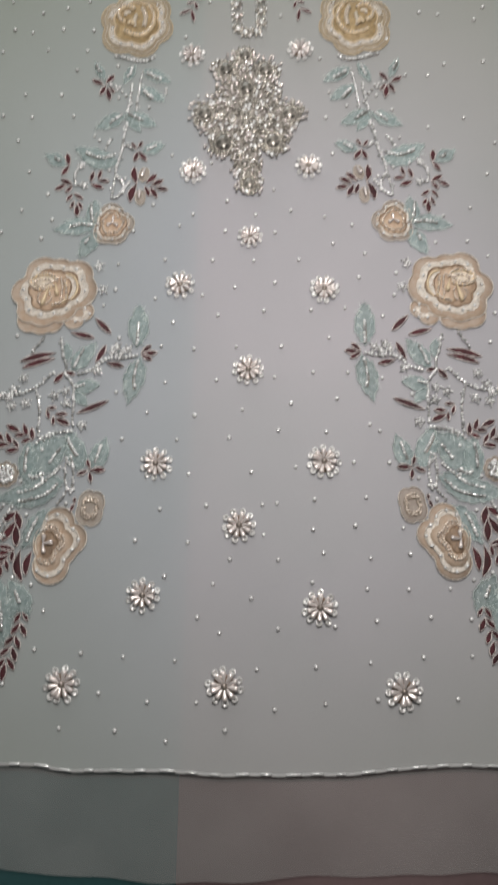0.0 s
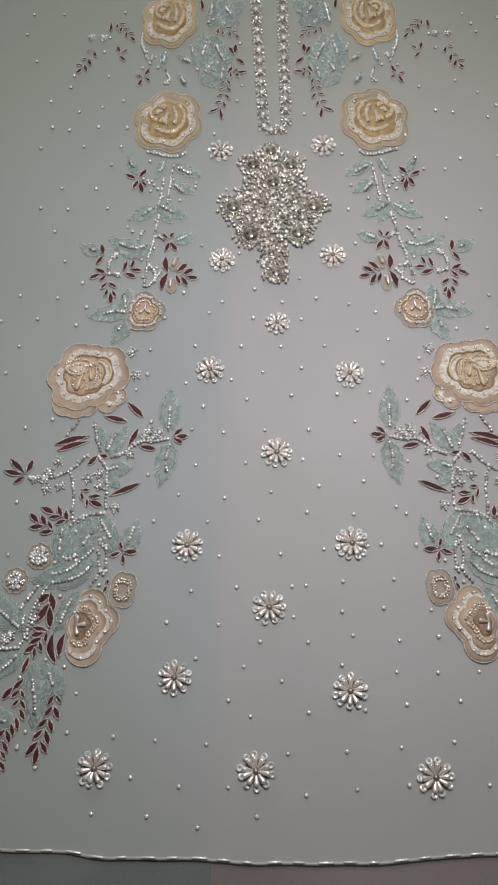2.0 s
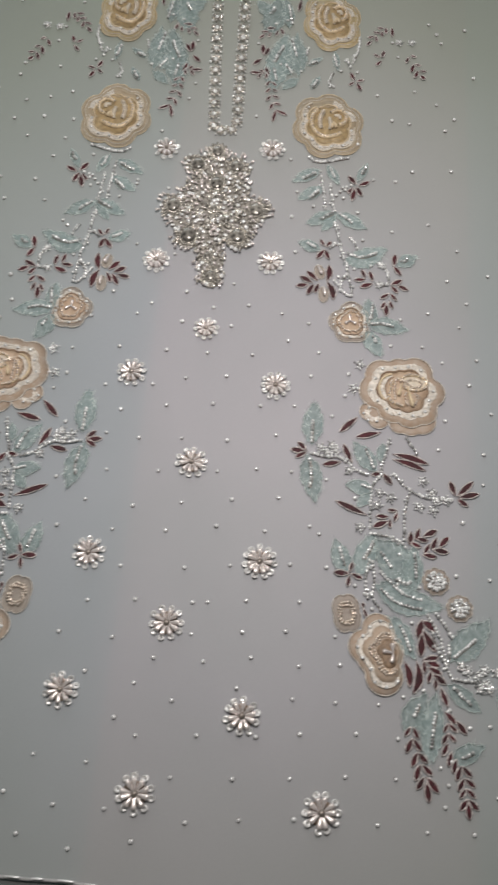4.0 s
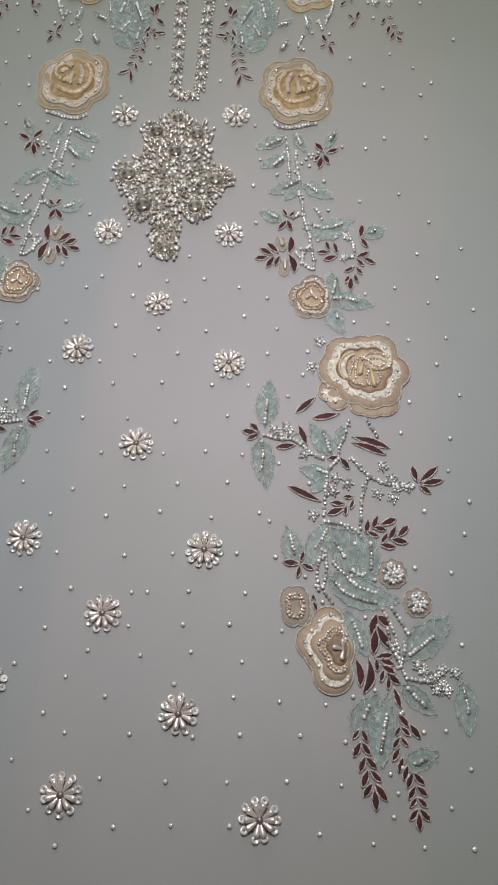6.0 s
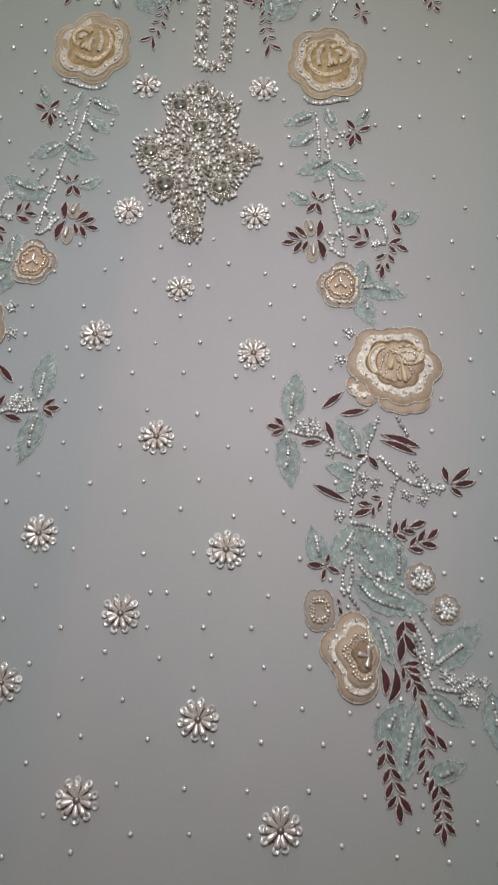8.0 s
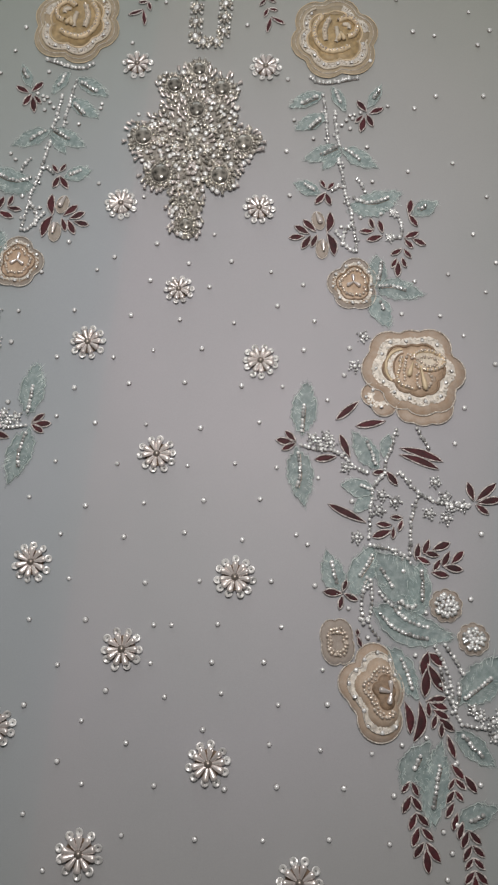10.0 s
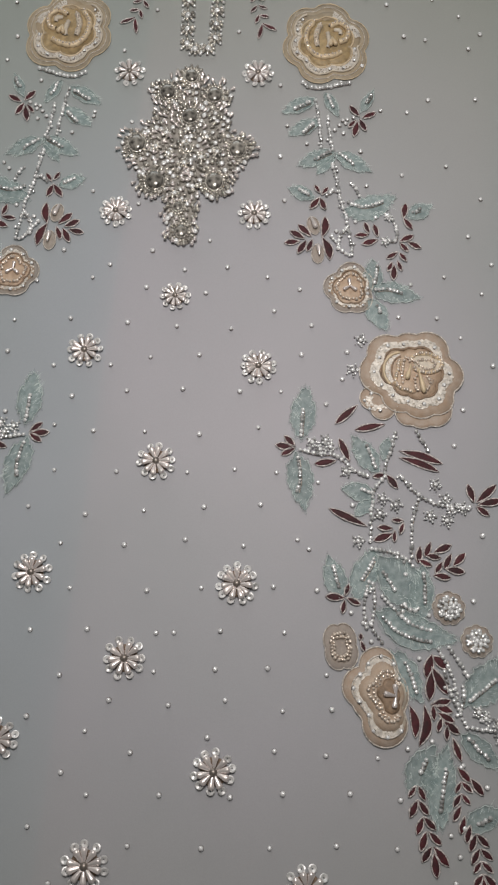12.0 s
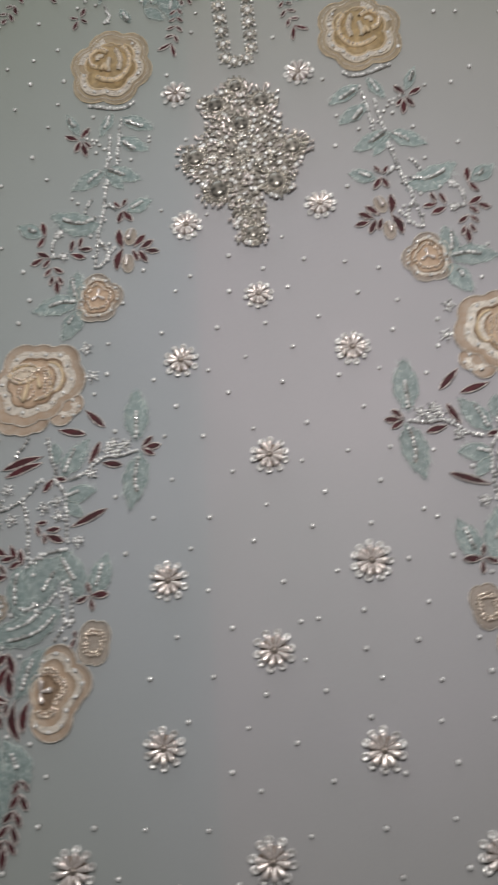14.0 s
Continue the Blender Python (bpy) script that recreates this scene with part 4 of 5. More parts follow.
def vine(s):
    # top roses and the sprigs round them
    ribbon_rose(s, 84.0, 424.0, 26.5, 35.0, 0.1, HONEY)
    ribbon_rose(s, 85.5, 308.0, 30.8, 34.0, 0.05, SAND)
    leaf_spray(s, (20.0, 399.0, 25.0, 404.0), (22.0, 407.0, 28.0, 407.0), (28.0, 401.0, 30.0, 407.0), (26.0, 411.0, 34.0, 412.0), (35.0, 403.0, 36.0, 409.0), (41.0, 405.0, 39.0, 412.0))
    leaf_spray(s, (24.0, 392.0, 25.0, 381.0), (30.0, 389.0, 26.0, 380.0))
    leaf_spray(s, (17.0, 369.0, 24.0, 376.0))
    leaf_spray(s, (15.0, 360.0, 24.0, 360.0), (22.0, 354.0, 25.0, 360.0), (23.0, 364.0, 27.0, 360.0), (29.0, 354.0, 30.0, 361.0), (28.0, 367.0, 32.0, 358.0), (30.0, 346.0, 33.0, 352.0), (39.0, 347.0, 34.0, 351.0), (30.0, 339.0, 34.0, 344.0), (40.0, 341.0, 35.0, 343.0), (31.0, 330.0, 35.0, 336.0), (42.0, 334.0, 36.0, 336.0), (35.0, 321.0, 37.0, 328.0), (44.0, 327.0, 37.0, 328.0), (50.0, 316.0, 40.0, 321.0, 2.4), (38.0, 308.0, 40.0, 321.0, 2.4))
    leaf_spray(s, (53.0, 433.0, 55.0, 448.0, 2.6))
    leaf_spray(s, (115.0, 399.0, 120.0, 405.0), (116.0, 408.0, 122.0, 410.0), (124.0, 404.0, 123.0, 411.0), (121.0, 415.0, 127.0, 414.0), (129.0, 410.0, 128.0, 417.0), (124.0, 420.0, 130.0, 420.0), (132.0, 414.0, 132.0, 421.0), (138.0, 411.0, 137.0, 422.0, 2.4))
    leaf_spray(s, (122.0, 390.0, 127.0, 386.0), (131.0, 394.0, 129.0, 386.0), (124.0, 377.0, 129.0, 383.0))
    leaf_spray(s, (150.0, 382.0, 153.0, 389.0), (159.0, 389.0, 154.0, 391.0), (155.0, 372.0, 157.0, 381.0), (163.0, 380.0, 158.0, 381.0), (158.0, 366.0, 161.0, 374.0), (168.0, 374.0, 162.0, 374.0), (167.0, 365.0, 163.0, 369.0, 3.0))
    leaf_spray(s, (102.0, 367.0, 106.0, 359.0), (101.0, 353.0, 106.0, 357.0), (114.0, 360.0, 108.0, 358.0), (112.0, 348.0, 108.0, 356.0))
    aqua_leaf(s, 37.0, 369.0, 43.0, 394.0, 7, 35.0, 373.0, 42.0, 391.0)
    aqua_leaf(s, 56.0, 376.0, 49.0, 402.0, 7, 54.0, 381.0, 49.0, 400.0)
    aqua_leaf(s, 51.0, 360.0, 43.0, 379.0, 8, 51.0, 362.0, 45.0, 371.0)
    aqua_leaf(s, 37.0, 350.0, 31.0, 372.0, 9, 38.0, 353.0, 35.0, 366.0)
    aqua_leaf(s, 46.0, 414.0, 41.0, 448.0, 11, 48.0, 418.0, 44.0, 439.0)
    aqua_leaf(s, 29.0, 426.0, 16.0, 443.0, 12, 28.0, 428.0, 32.0, 435.0)
    aqua_leaf(s, 57.0, 357.0, 44.0, 344.0, 9)
    aqua_leaf(s, 35.0, 342.0, 44.0, 406.0, 22)
    aqua_leaf(s, 29.0, 404.0, 35.0, 449.0, 20)
    aqua_leaf(s, 57.0, 361.0, 53.0, 406.0, 16)
    aqua_leaf(s, 65.0, 372.0, 77.0, 382.0, 6, 66.0, 373.0, 73.0, 377.0)
    aqua_leaf(s, 69.0, 347.0, 76.0, 361.0, 6, 70.0, 348.0, 74.0, 356.0)
    aqua_leaf(s, 88.0, 389.0, 91.0, 368.0, 6, 87.0, 384.0, 90.0, 372.0)
    stem(s, 109.0, 406.0, 108.0, 393.0, 103.0, 376.0)
    stem(s, 64.0, 391.0, 63.0, 381.0)
    stem(s, 87.0, 365.0, 84.0, 354.0, 88.0, 349.0)
    stem(s, 99.0, 380.0, 102.0, 372.0)
    dotted(s, 44.0, 422.0, 34.0, 417.0, 41.0, 371.0, 59.0, 365.0, 20.0, 393.0, 143.0, 388.0, 138.0, 404.0, 108.0, 368.0, 94.0, 368.0, 88.0, 350.0)
    floret(s, 144.0, 404.0, 3)
    floret(s, 155.0, 405.0, 3)
    # below the second rose
    stem(s, 71.0, 274.0, 77.0, 270.0, 87.0, 271.0, 103.0, 276.0)
    aqua_leaf(s, 80.0, 262.0, 59.0, 249.0, 11, 67.0, 252.0, 73.0, 256.0, 78.0, 259.0)
    aqua_leaf(s, 84.0, 245.0, 64.0, 232.0, 11, 74.0, 234.0, 81.0, 242.0)
    aqua_leaf(s, 87.0, 267.0, 97.0, 249.0, 8, 89.0, 264.0, 91.0, 258.0, 94.0, 254.0)
    aqua_leaf(s, 112.0, 254.0, 120.0, 272.0, 7, 118.0, 267.0, 114.0, 259.0)
    stem(s, 81.0, 260.0, 84.0, 244.0, 87.0, 224.0)
    stem(s, 90.0, 248.0, 91.0, 238.0, 93.0, 228.0, 95.0, 222.0)
    dotted(s, 95.0, 238.0, 98.0, 242.0, 100.0, 246.0, 102.0, 244.0, 103.0, 247.0, 107.0, 249.0, 101.0, 236.0, 77.0, 226.0, 63.0, 239.0)
    leaf_spray(s, (104.0, 258.0, 111.0, 250.0), (122.0, 254.0, 113.0, 249.0), (116.0, 239.0, 111.0, 248.0), (108.0, 234.0, 110.0, 246.0), (104.0, 241.0, 109.0, 247.0))
    aqua_leaf(s, 96.0, 221.0, 72.0, 209.0, 12, 83.0, 214.0, 94.0, 221.0)
    aqua_leaf(s, 97.0, 220.0, 120.0, 208.0, 12, 99.0, 219.0, 104.0, 216.0, 109.0, 211.0)
    aqua_leaf(s, 95.0, 219.0, 85.0, 203.0, 8)
    stem(s, 95.0, 211.0, 99.0, 196.0, 101.0, 187.0, 103.0, 180.0, 106.0, 172.0, 108.0, 162.0, 111.0, 145.0)
    stem(s, 108.0, 198.0, 111.0, 194.0, 114.0, 188.0)
    stem(s, 92.0, 188.0, 96.0, 191.0, 100.0, 191.0)
    aqua_leaf(s, 105.0, 175.0, 137.0, 191.0, 17, 107.0, 183.0, 113.0, 181.0, 118.0, 181.0, 124.0, 183.0, 129.0, 186.0, bend=-2)
    leaf_spray(s, (84.0, 195.0, 88.0, 189.0), (93.0, 194.0, 89.0, 188.0), (82.0, 177.0, 88.0, 186.0), (92.0, 177.0, 88.0, 186.0))
    aqua_leaf(s, 84.0, 185.0, 67.0, 192.0, 10, 74.0, 190.0, 82.0, 186.0)
    stem(s, 132.0, 176.0, 136.0, 172.0, 138.0, 168.0, 139.0, 159.0, 135.0, 157.0, 129.0, 158.0)
    stem(s, 97.0, 158.0, 101.0, 153.0, 104.0, 148.0, 111.0, 144.0)
    stem(s, 106.0, 164.0, 102.0, 158.0, 102.0, 149.0)
    leaf_spray(s, (67.0, 151.0, 77.0, 153.0), (70.0, 160.0, 80.0, 155.0), (75.0, 165.0, 84.0, 157.0), (76.0, 144.0, 81.0, 154.0), (82.0, 146.0, 85.0, 155.0))
    leaf_spray(s, (92.0, 172.0, 91.0, 157.0, 4.0, 1.2), (97.0, 141.0, 91.0, 157.0, 4.2, -1.6))
    petal_pearl(s, 83.0, 170.0, 87.0, 162.0, 85.0, 165.0, 4.2, 6.6, 0.3)
    petal_pearl(s, 90.0, 143.0, 89.0, 151.0, 89.0, 145.0, 4.2, 6.8, 0.05)
    leaf_spray(s, (118.0, 170.0, 121.0, 162.0), (124.0, 169.0, 127.0, 160.0), (112.0, 160.0, 121.0, 161.0), (117.0, 154.0, 127.0, 158.0))
    leaf_spray(s, (144.0, 186.0, 143.0, 175.0), (149.0, 167.0, 143.0, 175.0))
    aqua_leaf(s, 146.0, 176.0, 161.0, 186.0, 11, 149.0, 179.0, 154.0, 182.0)
    leaf_spray(s, (150.0, 163.0, 141.0, 158.0), (155.0, 154.0, 146.0, 158.0), (147.0, 151.0, 141.0, 157.0), (133.0, 145.0, 140.0, 150.0), (146.0, 144.0, 141.0, 150.0), (134.0, 136.0, 137.0, 143.0), (138.0, 130.0, 138.0, 141.0), (143.0, 137.0, 140.0, 144.0))
    dotted(s, 118.0, 197.0, 103.0, 159.0, 133.0, 176.0, 112.0, 170.0, 100.0, 162.0, 114.0, 181.0)
    floret(s, 132.0, 157.0, 2.8)
    floret(s, 133.0, 175.0, 2.6)
    # small rose and its leaves
    small_rose(s, 110.5, 123.0, 16.3, 19.2, 0.15)
    aqua_leaf(s, 126.0, 122.0, 124.0, 144.0, 12, 126.0, 127.0, 127.0, 139.0)
    aqua_leaf(s, 124.0, 122.0, 155.0, 119.0, 14, 127.0, 122.0, 134.0, 123.0, 143.0, 121.0, bend=1)
    aqua_leaf(s, 123.0, 116.0, 135.0, 95.0, 13, 128.0, 111.0, 131.0, 106.0)
    floret(s, 119.0, 87.0, 3.4)
    floret(s, 115.0, 67.0, 3.6)
    # large rose, dragonfly leaves
    big_rose(s, 151.0, 69.0, 1.12)
    leaf_spray(s, (106.0, 32.0, 119.0, 45.0, 3.4))
    leaf_spray(s, (118.0, 29.0, 136.0, 34.0, 3.4))
    leaf_spray(s, (171.0, 12.0, 145.0, 18.0, 3.8, -1.0), (169.0, 7.0, 145.0, 14.0, 3.4, -1.0))
    leaf_spray(s, (109.0, 23.0, 116.0, 9.0, 3.4))
    leaf_spray(s, (95.0, 6.0, 108.0, 9.0, 3.2))
    leaf_spray(s, (71.0, 16.0, 82.0, 15.0), (76.0, 22.0, 83.0, 16.0), (75.0, 10.0, 83.0, 15.0))
    aqua_leaf(s, 86.0, 21.0, 87.0, 55.0, 15, 86.0, 23.0, 86.0, 32.0, 86.0, 41.0)
    aqua_leaf(s, 84.0, 12.0, 91.0, -22.0, 15, 85.0, 9.0, 87.0, -3.0, 86.0, -12.0)
    for fx, fy in ((93.0, 19.0), (101.0, 21.0), (98.0, 15.0), (104.0, 17.0), (114.0, 3.0)):
        floret(s, fx, fy, 3.2)
    stem(s, 86.0, 14.0, 96.0, 12.0, 107.0, 12.0, 119.0, 4.0, 127.0, 1.0)
    aqua_leaf(s, 133.0, 4.0, 117.0, 25.0, 13, 131.0, 7.0, 125.0, 20.0)
    aqua_leaf(s, 136.0, 12.0, 138.0, 26.0, 7)
    stem(s, 142.0, 29.0, 140.0, 18.0, 137.0, 8.0, 137.0, 2.0)
    stem(s, 155.0, 31.0, 158.0, 26.0, 162.0, 20.0)
    stem(s, 137.0, 2.0, 131.0, -7.0, 130.0, -18.0, 130.0, -30.0, 130.0, -38.0)
    stem(s, 146.0, 3.0, 152.0, -4.0, 159.0, -9.0, 170.0, -13.0, 188.0, -13.0)
    stem(s, 157.0, -11.0, 154.0, -25.0, 154.0, -37.0, 154.0, -47.0)
    stem(s, 131.0, -42.0, 143.0, -43.0, 151.0, -46.0, 156.0, -51.0)
    leaf_spray(s, (130.0, 1.0, 138.0, 3.0), (145.0, -5.0, 138.0, 3.0))
    leaf_spray(s, (105.0, -20.0, 128.0, -29.0, 3.4))
    aqua_leaf(s, 131.0, -10.0, 112.0, -7.0, 11, 130.0, -9.0, 122.0, -7.0)
    aqua_leaf(s, 131.0, -13.0, 120.0, -23.0, 8)
    for fx, fy in ((136.0, -12.0), (144.0, -15.0), (135.0, -21.0), (167.0, -1.0), (173.0, -9.0), (164.0, -20.0), (174.0, -22.0), (177.0, -15.0), (183.0, -14.0), (123.0, -38.0)):
        floret(s, fx, fy, 3.3)
    leaf_spray(s, (134.0, -29.0, 143.0, -29.0), (142.0, -24.0, 149.0, -24.0), (132.0, -37.0, 143.0, -32.0), (144.0, -37.0, 144.0, -30.0), (147.0, -32.0, 149.0, -25.0))
    leaf_spray(s, (158.0, -48.0, 159.0, -38.0), (162.0, -44.0, 165.0, -35.0), (177.0, -36.0, 167.0, -41.0), (171.0, -44.0, 162.0, -43.0), (166.0, -49.0, 158.0, -46.0))
    leaf_spray(s, (168.0, -53.0, 172.0, -46.0), (173.0, -50.0, 177.0, -41.0), (185.0, -40.0, 178.0, -48.0), (185.0, -51.0, 174.0, -50.0), (177.0, -55.0, 167.0, -54.0))
    leaf_spray(s, (186.0, 1.0, 190.0, -10.0), (203.0, 2.0, 191.0, -10.0), (207.0, -7.0, 192.0, -11.0), (199.0, -17.0, 191.0, -12.0))
    # leaf bed under the beads
    aqua_leaf(s, 115.0, -71.0, 106.0, -48.0, 13, 113.0, -65.0, 109.0, -53.0)
    aqua_leaf(s, 123.0, -71.0, 133.0, -41.0, 15, 126.0, -60.0, 130.0, -53.0, 133.0, -46.0)
    aqua_leaf(s, 163.0, -72.0, 133.0, -46.0, 24, 138.0, -55.0, 142.0, -60.0, 146.0, -66.0, ragged=0.5)
    aqua_leaf(s, 160.0, -80.0, 161.0, -48.0, 14, 161.0, -54.0, 162.0, -63.0, 162.0, -71.0)
    aqua_leaf(s, 135.0, -77.0, 181.0, -89.0, 19, 139.0, -80.0, 145.0, -86.0, 151.0, -89.0, 160.0, -91.0, 167.0, -91.0, bend=-4, ragged=0.6)
    aqua_leaf(s, 144.0, -98.0, 162.0, -124.0, 15, 152.0, -104.0, 156.0, -112.0, 159.0, -120.0)
    stem(s, 130.0, -61.0, 128.0, -74.0, 130.0, -88.0)
    stem(s, 133.0, -62.0, 134.0, -74.0, 133.0, -86.0, 140.0, -95.0)
    stem(s, 138.0, -68.0, 145.0, -75.0, 156.0, -83.0, 164.0, -85.0)
    stem(s, 149.0, -73.0, 157.0, -75.0, 159.0, -73.0)
    dotted(s, 151.0, -55.0, 133.0, -94.0, 132.0, -84.0, 128.0, -84.0, 151.0, -72.0, 154.0, -75.0, 166.0, -85.0, 165.0, -77.0, 160.0, -101.0, 150.0, -76.0)
    leaf_spray(s, (106.0, -71.0, 117.0, -71.0), (119.0, -63.0, 117.0, -70.0), (126.0, -74.0, 118.0, -71.0), (116.0, -80.0, 117.0, -72.0))
    small_blossom(s, 116.0, -98.0, 10.3, 13.8)
    leaf_spray(s, (127.0, -90.0, 127.0, -94.0), (130.0, -100.0, 127.0, -94.0))
    bead_cluster(s, 176.0, -72.0, 9.6, 4)
    bead_cluster(s, 192.0, -89.0, 9.2, 5)
    half_rose(s, 147.3, -122.0, 0.97)
    leaf_spray(s, (164.0, -111.0, 167.0, -98.0, 4.2), (177.0, -105.0, 167.0, -99.0, 4.2), (176.0, -119.0, 167.0, -105.0, 4.0), (166.0, -123.0, 167.0, -107.0, 4.2), (178.0, -122.0, 167.0, -125.0, 3.0))
    leaf_spray(s, (159.0, -143.0, 155.0, -126.0, 3.8, -1.6), (161.0, -147.0, 163.0, -125.0, 4.2, -3.2))
    stem(s, 170.0, -95.0, 176.0, -104.0, 180.0, -114.0, 182.0, -126.0)
    stem(s, 176.0, -94.0, 183.0, -102.0, 187.0, -109.0)
    stem(s, 174.0, -107.0, 178.0, -118.0, 184.0, -130.0, 187.0, -135.0)
    stem(s, 184.0, -114.0, 185.0, -120.0, 183.0, -129.0)
    aqua_leaf(s, 186.0, -124.0, 212.0, -96.0, 19, 188.0, -121.0, 195.0, -115.0, 202.0, -109.0)
    aqua_leaf(s, 184.0, -139.0, 205.0, -155.0, 12, 188.0, -141.0, 193.0, -146.0, 200.0, -151.0)
    aqua_leaf(s, 221.0, -134.0, 225.0, -164.0, 13, 221.0, -138.0, 223.0, -146.0, 224.0, -153.0)
    for fx, fy in ((197.0, -130.0), (204.0, -132.0), (216.0, -129.0), (209.0, -137.0), (205.0, -140.0), (211.0, -140.0), (193.0, -127.0), (208.0, -128.0)):
        floret(s, fx, fy, 3.0)
    stem(s, 187.0, -135.0, 195.0, -136.0, 204.0, -136.0)
    # tails
    leaf_spray(s, (179.0, -128.0, 169.0, -125.0), (169.0, -133.0, 168.0, -125.0), (180.0, -133.0, 171.0, -129.0), (171.0, -139.0, 173.0, -131.0), (183.0, -139.0, 174.0, -133.0), (176.0, -143.0, 176.0, -135.0), (184.0, -153.0, 179.0, -141.0, 2.8))
    leaf_spray(s, (189.0, -163.0, 182.0, -156.0), (196.0, -169.0, 189.0, -161.0), (181.0, -169.0, 184.0, -163.0), (190.0, -168.0, 184.0, -163.0), (180.0, -176.0, 184.0, -169.0), (189.0, -174.0, 184.0, -169.0), (180.0, -183.0, 184.0, -175.0), (184.0, -189.0, 186.0, -180.0), (187.0, -193.0, 189.0, -184.0), (189.0, -197.0, 192.0, -188.0), (199.0, -194.0, 192.0, -188.0), (190.0, -203.0, 194.0, -195.0), (201.0, -200.0, 194.0, -195.0), (191.0, -207.0, 195.0, -201.0), (201.0, -206.0, 195.0, -201.0), (191.0, -214.0, 196.0, -207.0), (203.0, -213.0, 196.0, -207.0), (197.0, -219.0, 196.0, -209.0))
    leaf_spray(s, (156.0, -173.0, 160.0, -167.0), (165.0, -174.0, 161.0, -167.0), (157.0, -183.0, 161.0, -174.0), (167.0, -181.0, 161.0, -174.0), (161.0, -191.0, 164.0, -182.0), (171.0, -188.0, 164.0, -182.0), (163.0, -199.0, 166.0, -189.0), (174.0, -195.0, 167.0, -189.0), (164.0, -204.0, 169.0, -196.0), (178.0, -205.0, 170.0, -196.0), (172.0, -211.0, 170.0, -199.0))
    aqua_leaf(s, 156.0, -169.0, 170.0, -146.0, 15, 162.0, -160.0, 165.0, -153.0)
    aqua_leaf(s, 172.0, -187.0, 176.0, -145.0, 15, 173.0, -178.0, 174.0, -167.0, 176.0, -156.0)
    aqua_leaf(s, 186.0, -186.0, 207.0, -175.0, 12, 193.0, -183.0, 201.0, -179.0)
    aqua_leaf(s, 168.0, -171.0, 167.0, -154.0, 9)
    dotted(s, 155.0, -149.0, 168.0, -144.0, 185.0, -155.0, 179.0, -190.0, 184.0, -200.0)


vine(1)
vine(-1)


# ---- jewelled pendant and placket ----
PX, PY = -3.0, 216.0
pendant = thing("beaded_pendant", PX * 0.001, PY * 0.001, "jewelled silver pendant motif of smoked cabochons and packed beads", "bead motif")
CAB = ball("cabochon", 5.1, SMOKE, 0.42, True, 3)


def cabochon(x, y, k=1.0, sq=1.15):
    ob = piece("cabochon", CAB, pendant, x * 0.001, y * 0.001, 0.0008, (k, k * sq, k), 0.2, (0, 0), "smoked grey oval cabochon")
    return ob


RINGED = []
for x, y, k in ((-20.0, 258.0, 0.95), (12.0, 258.0, 0.95), (-5.0, 272.0, 0.85), (-3.0, 240.0, 0.95), (-36.0, 216.0, 1.05), (31.0, 217.0, 1.0), (-21.0, 189.0, 1.1), (18.0, 191.0, 1.05), (-3.0, 216.0, 0.55), (-0.0, 153.0, 0.75), (-4.0, 171.0, 0.6)):
    cabochon(x, y, k)
    RINGED.append((x, y, 5.4 * k))
SETTING = ball("setting_bead", 1.0, ANTIQUE, 0.9, True, 2)
FILL = ball("fill_bead", 1.2, ANTIQUE, 0.85, True, 2)
rnd = random.Random(77)
taken = []
for x, y, r in RINGED:
    n = int(2 * math.pi * (r + 1.3) / 2.0)
    for i in range(n):
        a = 2 * math.pi * i / n
        X, Y = x + (r + 1.2) * math.cos(a), y + (r + 1.5) * 1.1 * math.sin(a)
        piece("setting_bead", SETTING, pendant, X * 0.001, Y * 0.001, 0.0004, rnd.uniform(0.9, 1.2), a)
    if r > 3.2:
        for i in range(13):
            a = 2 * math.pi * (i + 0.5) / 13
            piece("bugle", BUGLE, pendant, (x + (r + 2.2) * math.cos(a)) * 0.001, (y + (r + 2.6) * 1.08 * math.sin(a)) * 0.001, 0.0003, (0.85, 1.1, 1.1), a)
    bezel = [(x + r * 0.98 * math.cos(q * math.pi / 12), y + r * 1.12 * math.sin(q * math.pi / 12)) for q in range(24)]
    part("bezel", tube(1, bezel, 0.6, True, 1.9, 0.25, int(r * 9)), ANTIQUE, pendant, "bright twisted wire bezel")
    taken.append((x, y, r + 3.4 if r > 3.2 else r + 1.6))
LOBES = [(x, y, r + 6.6) for x, y, r in RINGED] + [(PX, PY + 2, 27.0), (PX - 20, PY + 4, 16), (PX + 20, PY + 3, 16), (PX - 10, PY - 16, 14), (PX + 10, PY - 16, 14), (PX + 2, PY + 34, 15), (PX - 9, PY + 36, 11), (PX + 14, PY + 36, 11), (PX - 12, PY + 21, 13), (PX + 15, PY + 21, 13), (PX - 27, PY - 10, 10), (PX + 27, PY - 11, 10), (PX, PY - 35, 13), (PX + 1, PY - 48, 12.0)]


def inside(x, y, grow=0.0):
    return any((x - a) ** 2 + (y - b) ** 2 < (r + grow) ** 2 for a, b, r in LOBES)


FELT = material("grey_felt", (0.38, 0.355, 0.32), 0.9, vary=0.2, scale=300, fine=2000, bump=0.6)
for x, y, r in LOBES:
    part("backing", dome(1, lobed(x, y, r - 1.5, r - 1.5, 9, 0.05, 0, 0, 28), x, y, 0.25, 0.02 * len(pendant.children) % 0.2, 2), FELT, pendant)
filled = []
tries = 0
while len(filled) < 600 and tries < 30000:
    tries += 1
    x, y = PX + rnd.uniform(-46, 46), PY + rnd.uniform(-70, 58)
    if not inside(x, y) or any((x - a) ** 2 + (y - b) ** 2 < (r * 0.95) ** 2 for a, b, r in taken):
        continue
    if any((x - a) ** 2 + (y - b) ** 2 < 7.6 for a, b in filled):
        continue
    filled.append((x, y))
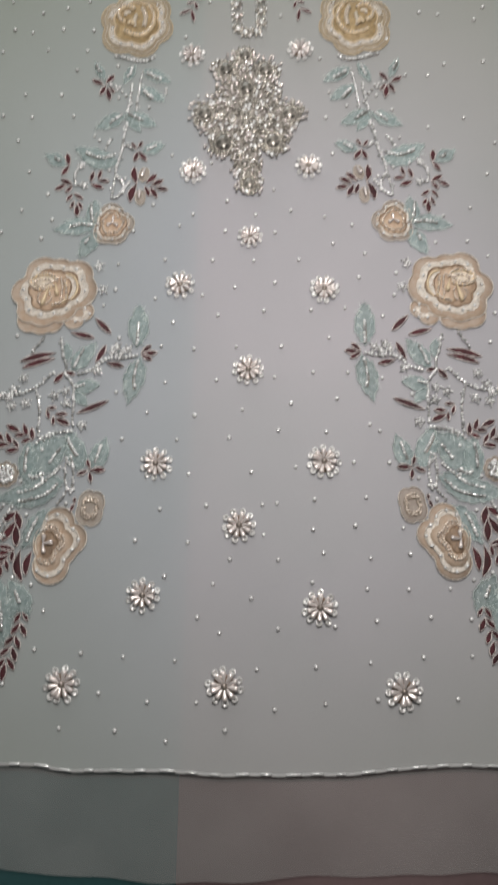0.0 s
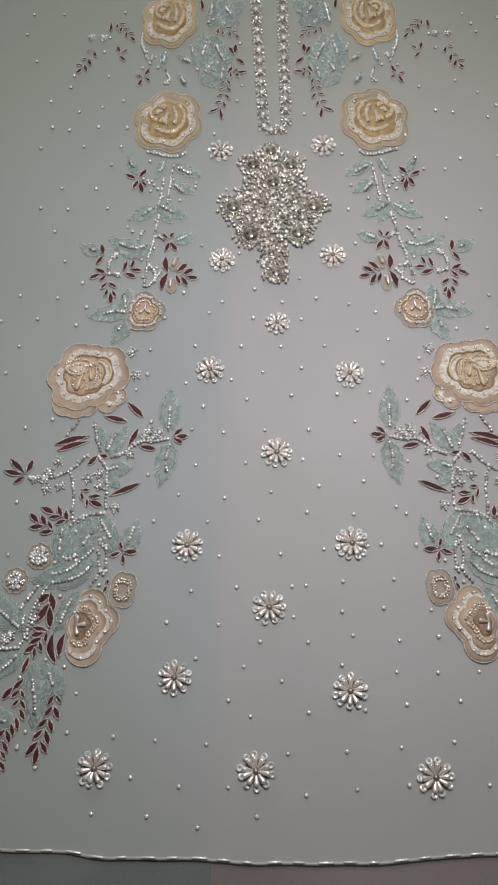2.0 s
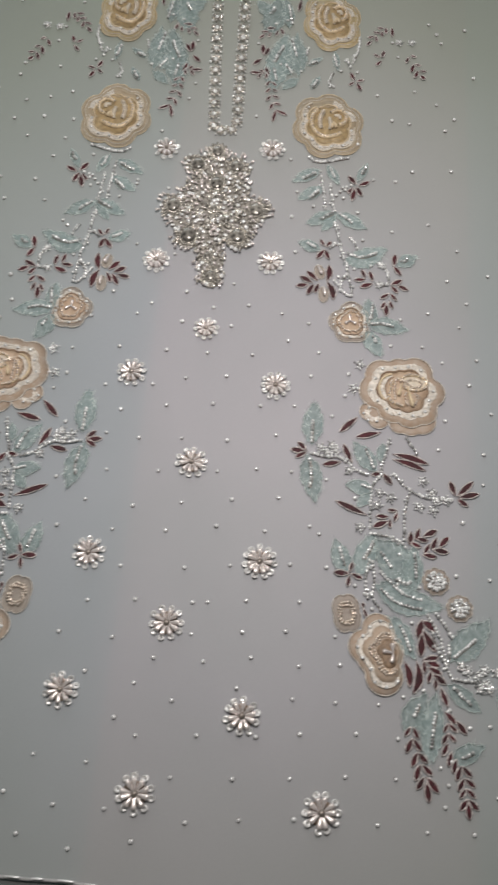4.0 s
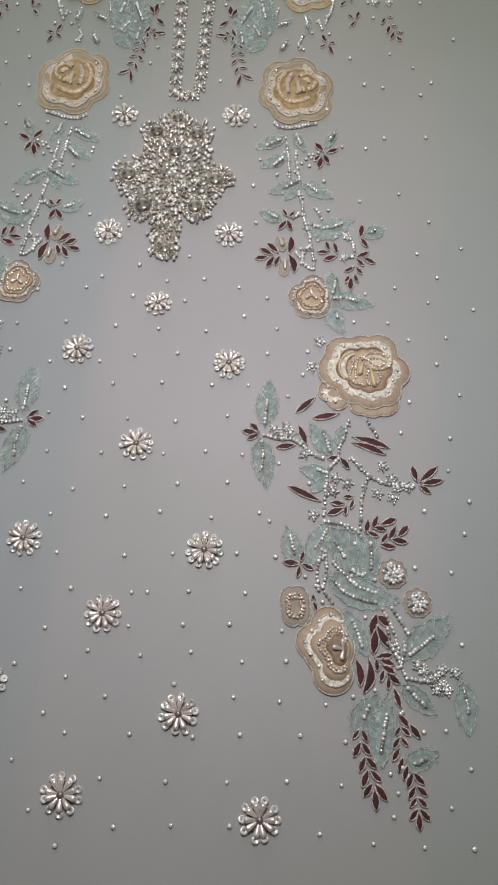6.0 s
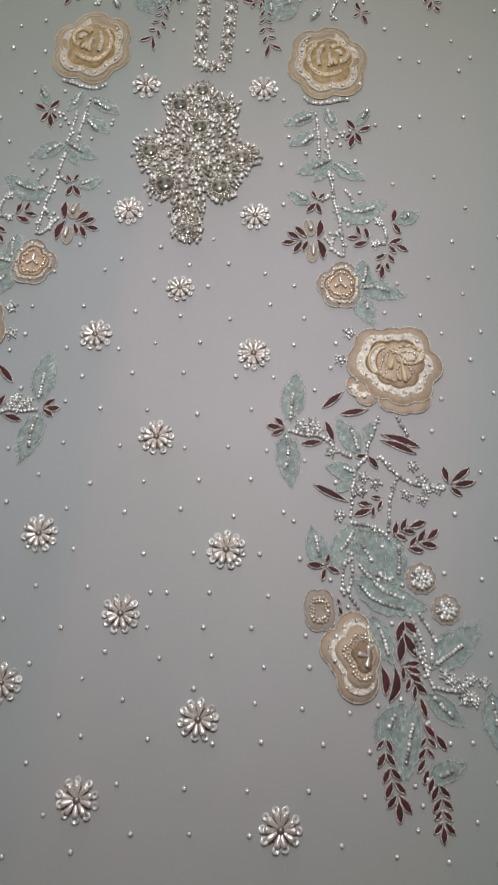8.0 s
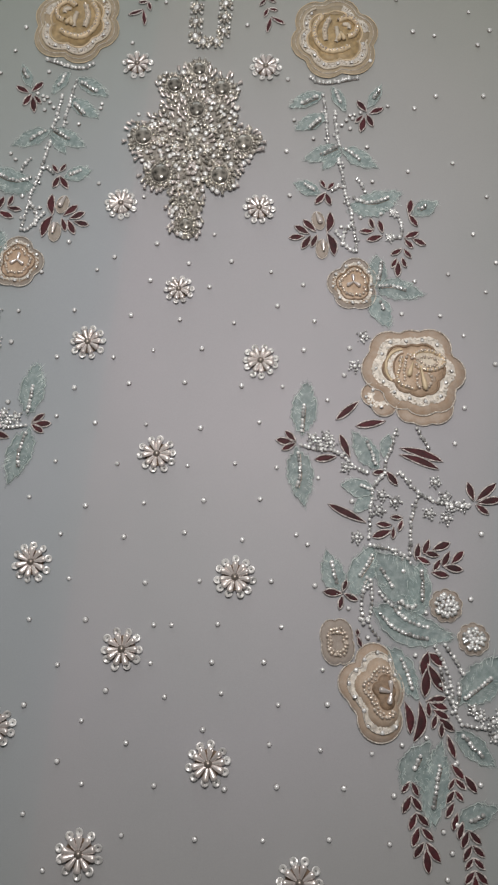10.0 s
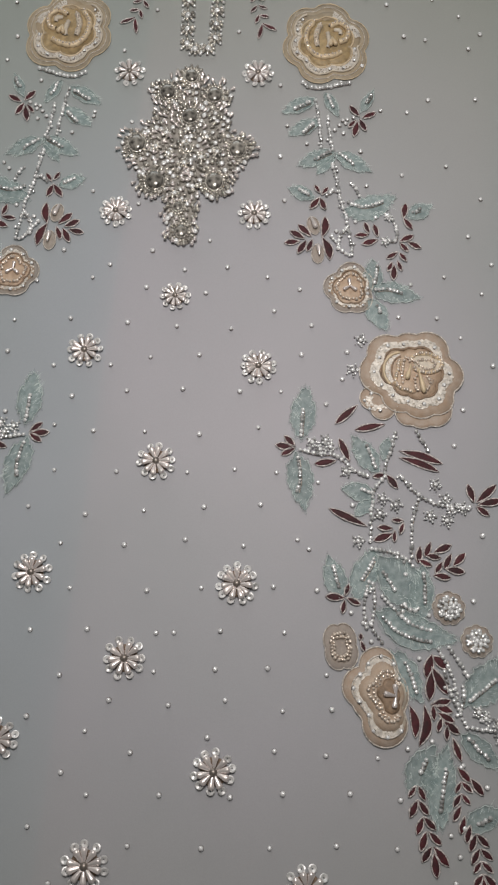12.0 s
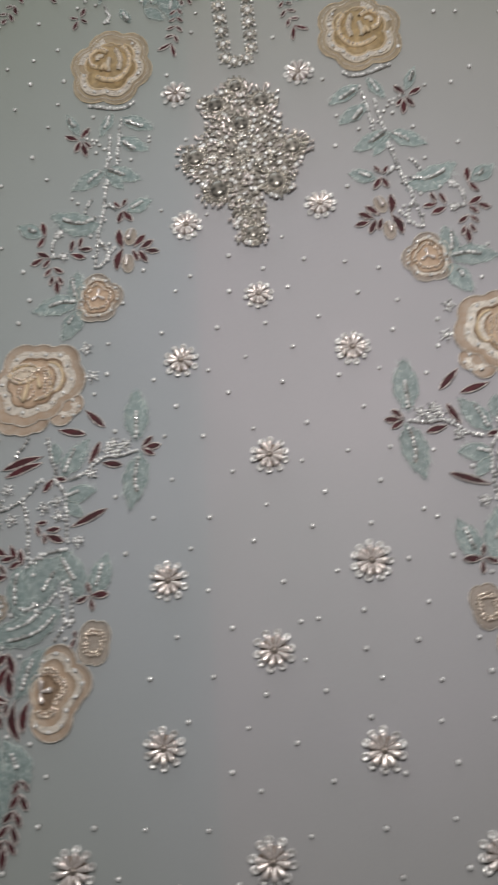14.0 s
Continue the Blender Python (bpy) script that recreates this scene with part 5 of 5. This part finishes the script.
for i, (x, y) in enumerate(filled):
    edge = not inside(x, y, -2.2)
    a = math.atan2(y - PY, x - PX) + rnd.uniform(-0.5, 0.5)
    lean = (rnd.uniform(-0.35, 0.35), rnd.uniform(-0.35, 0.35))
    if i % 4 == 0 or (edge and i % 3 == 0):
        piece("drop_pearl", DROP, pendant, x * 0.001, y * 0.001, 0.0006 + rnd.random() * 0.0006, (0.62, 0.85, 0.85), a, (0, rnd.uniform(-0.3, 0.0)))
    elif i % 4 == 1:
        piece("stone", GEM, pendant, x * 0.001, y * 0.001, 0.0006 + rnd.random() * 0.0008, rnd.uniform(1.0, 1.4), a, lean)
    elif i % 4 == 2:
        piece("bugle", BUGLE, pendant, x * 0.001, y * 0.001, 0.0006 + rnd.random() * 0.0008, (1.1, 1.2, 1.2), a, (0, rnd.uniform(-0.4, 0.0)))
    else:
        piece("bead", FILL, pendant, x * 0.001, y * 0.001, rnd.random() * 0.0012, rnd.choice((0.9, 1.1, 1.3, 1.6)), a, (rnd.uniform(-0.4, 0.4), 0))
for gx, gy in ((-14, 9), (13, 8), (-11, -7), (11, -8), (0, 13), (0, -13), (-20, -2), (21, -3), (-4, -36)):
    for i in range(6):
        a = i * math.pi / 3 + gx
        piece("bugle", BUGLE, pendant, (PX + gx + 0.9 * math.cos(a)) * 0.001, (PY + gy + 0.9 * math.sin(a)) * 0.001, 0.0022, (1.0, 1.15, 1.15), a, (0, 0.12))
    piece("stone", GEM, pendant, (PX + gx) * 0.001, (PY + gy) * 0.001, 0.0030, 1.0, gx)
FX, FY = -1.0, 193.0
for i in range(6):
    a = i * math.pi / 3
    piece("pearl", ROUND, pendant, (FX + 2.7 * math.cos(a)) * 0.001, (FY + 2.7 * math.sin(a)) * 0.001, 0.0012, 1.0)


def trim_column(x0, y0, x1, y1, n, seed):
    ob = thing("placket_trim", x0 * 0.001, y0 * 0.001, "column of silver bead rosettes along the neck placket", "bead trim", "placket trims")
    r2 = random.Random(seed)
    for i in range(n):
        x, y = x0 + (x1 - x0) * i / (n - 1), y0 + (y1 - y0) * i / (n - 1)
        piece("stone", BIG_GEM, ob, x * 0.001, y * 0.001, 0.0008, 1.0, r2.uniform(0, 3), (r2.uniform(-0.3, 0.3), r2.uniform(-0.3, 0.3)))
        for k in range(8):
            a = 2 * math.pi * k / 8 + r2.uniform(-0.15, 0.15)
            piece("bugle", BUGLE, ob, (x + 2.3 * math.cos(a)) * 0.001, (y + 2.3 * math.sin(a)) * 0.001, 0.0004, (0.9, 1.3, 1.3), a)
            if k % 2:
                piece("bead", SEED, ob, (x + 5.6 * math.cos(a)) * 0.001, (y + 5.0 * math.sin(a)) * 0.001, 0.0, r2.uniform(0.8, 1.1), a)


trim_column(-11.0, 299.0, -22.0, 467.0, 15, 1)
trim_column(8.0, 305.0, 4.0, 467.0, 15, 2)
trim_column(-5.0, 295.0, 4.0, 296.0, 2, 3)
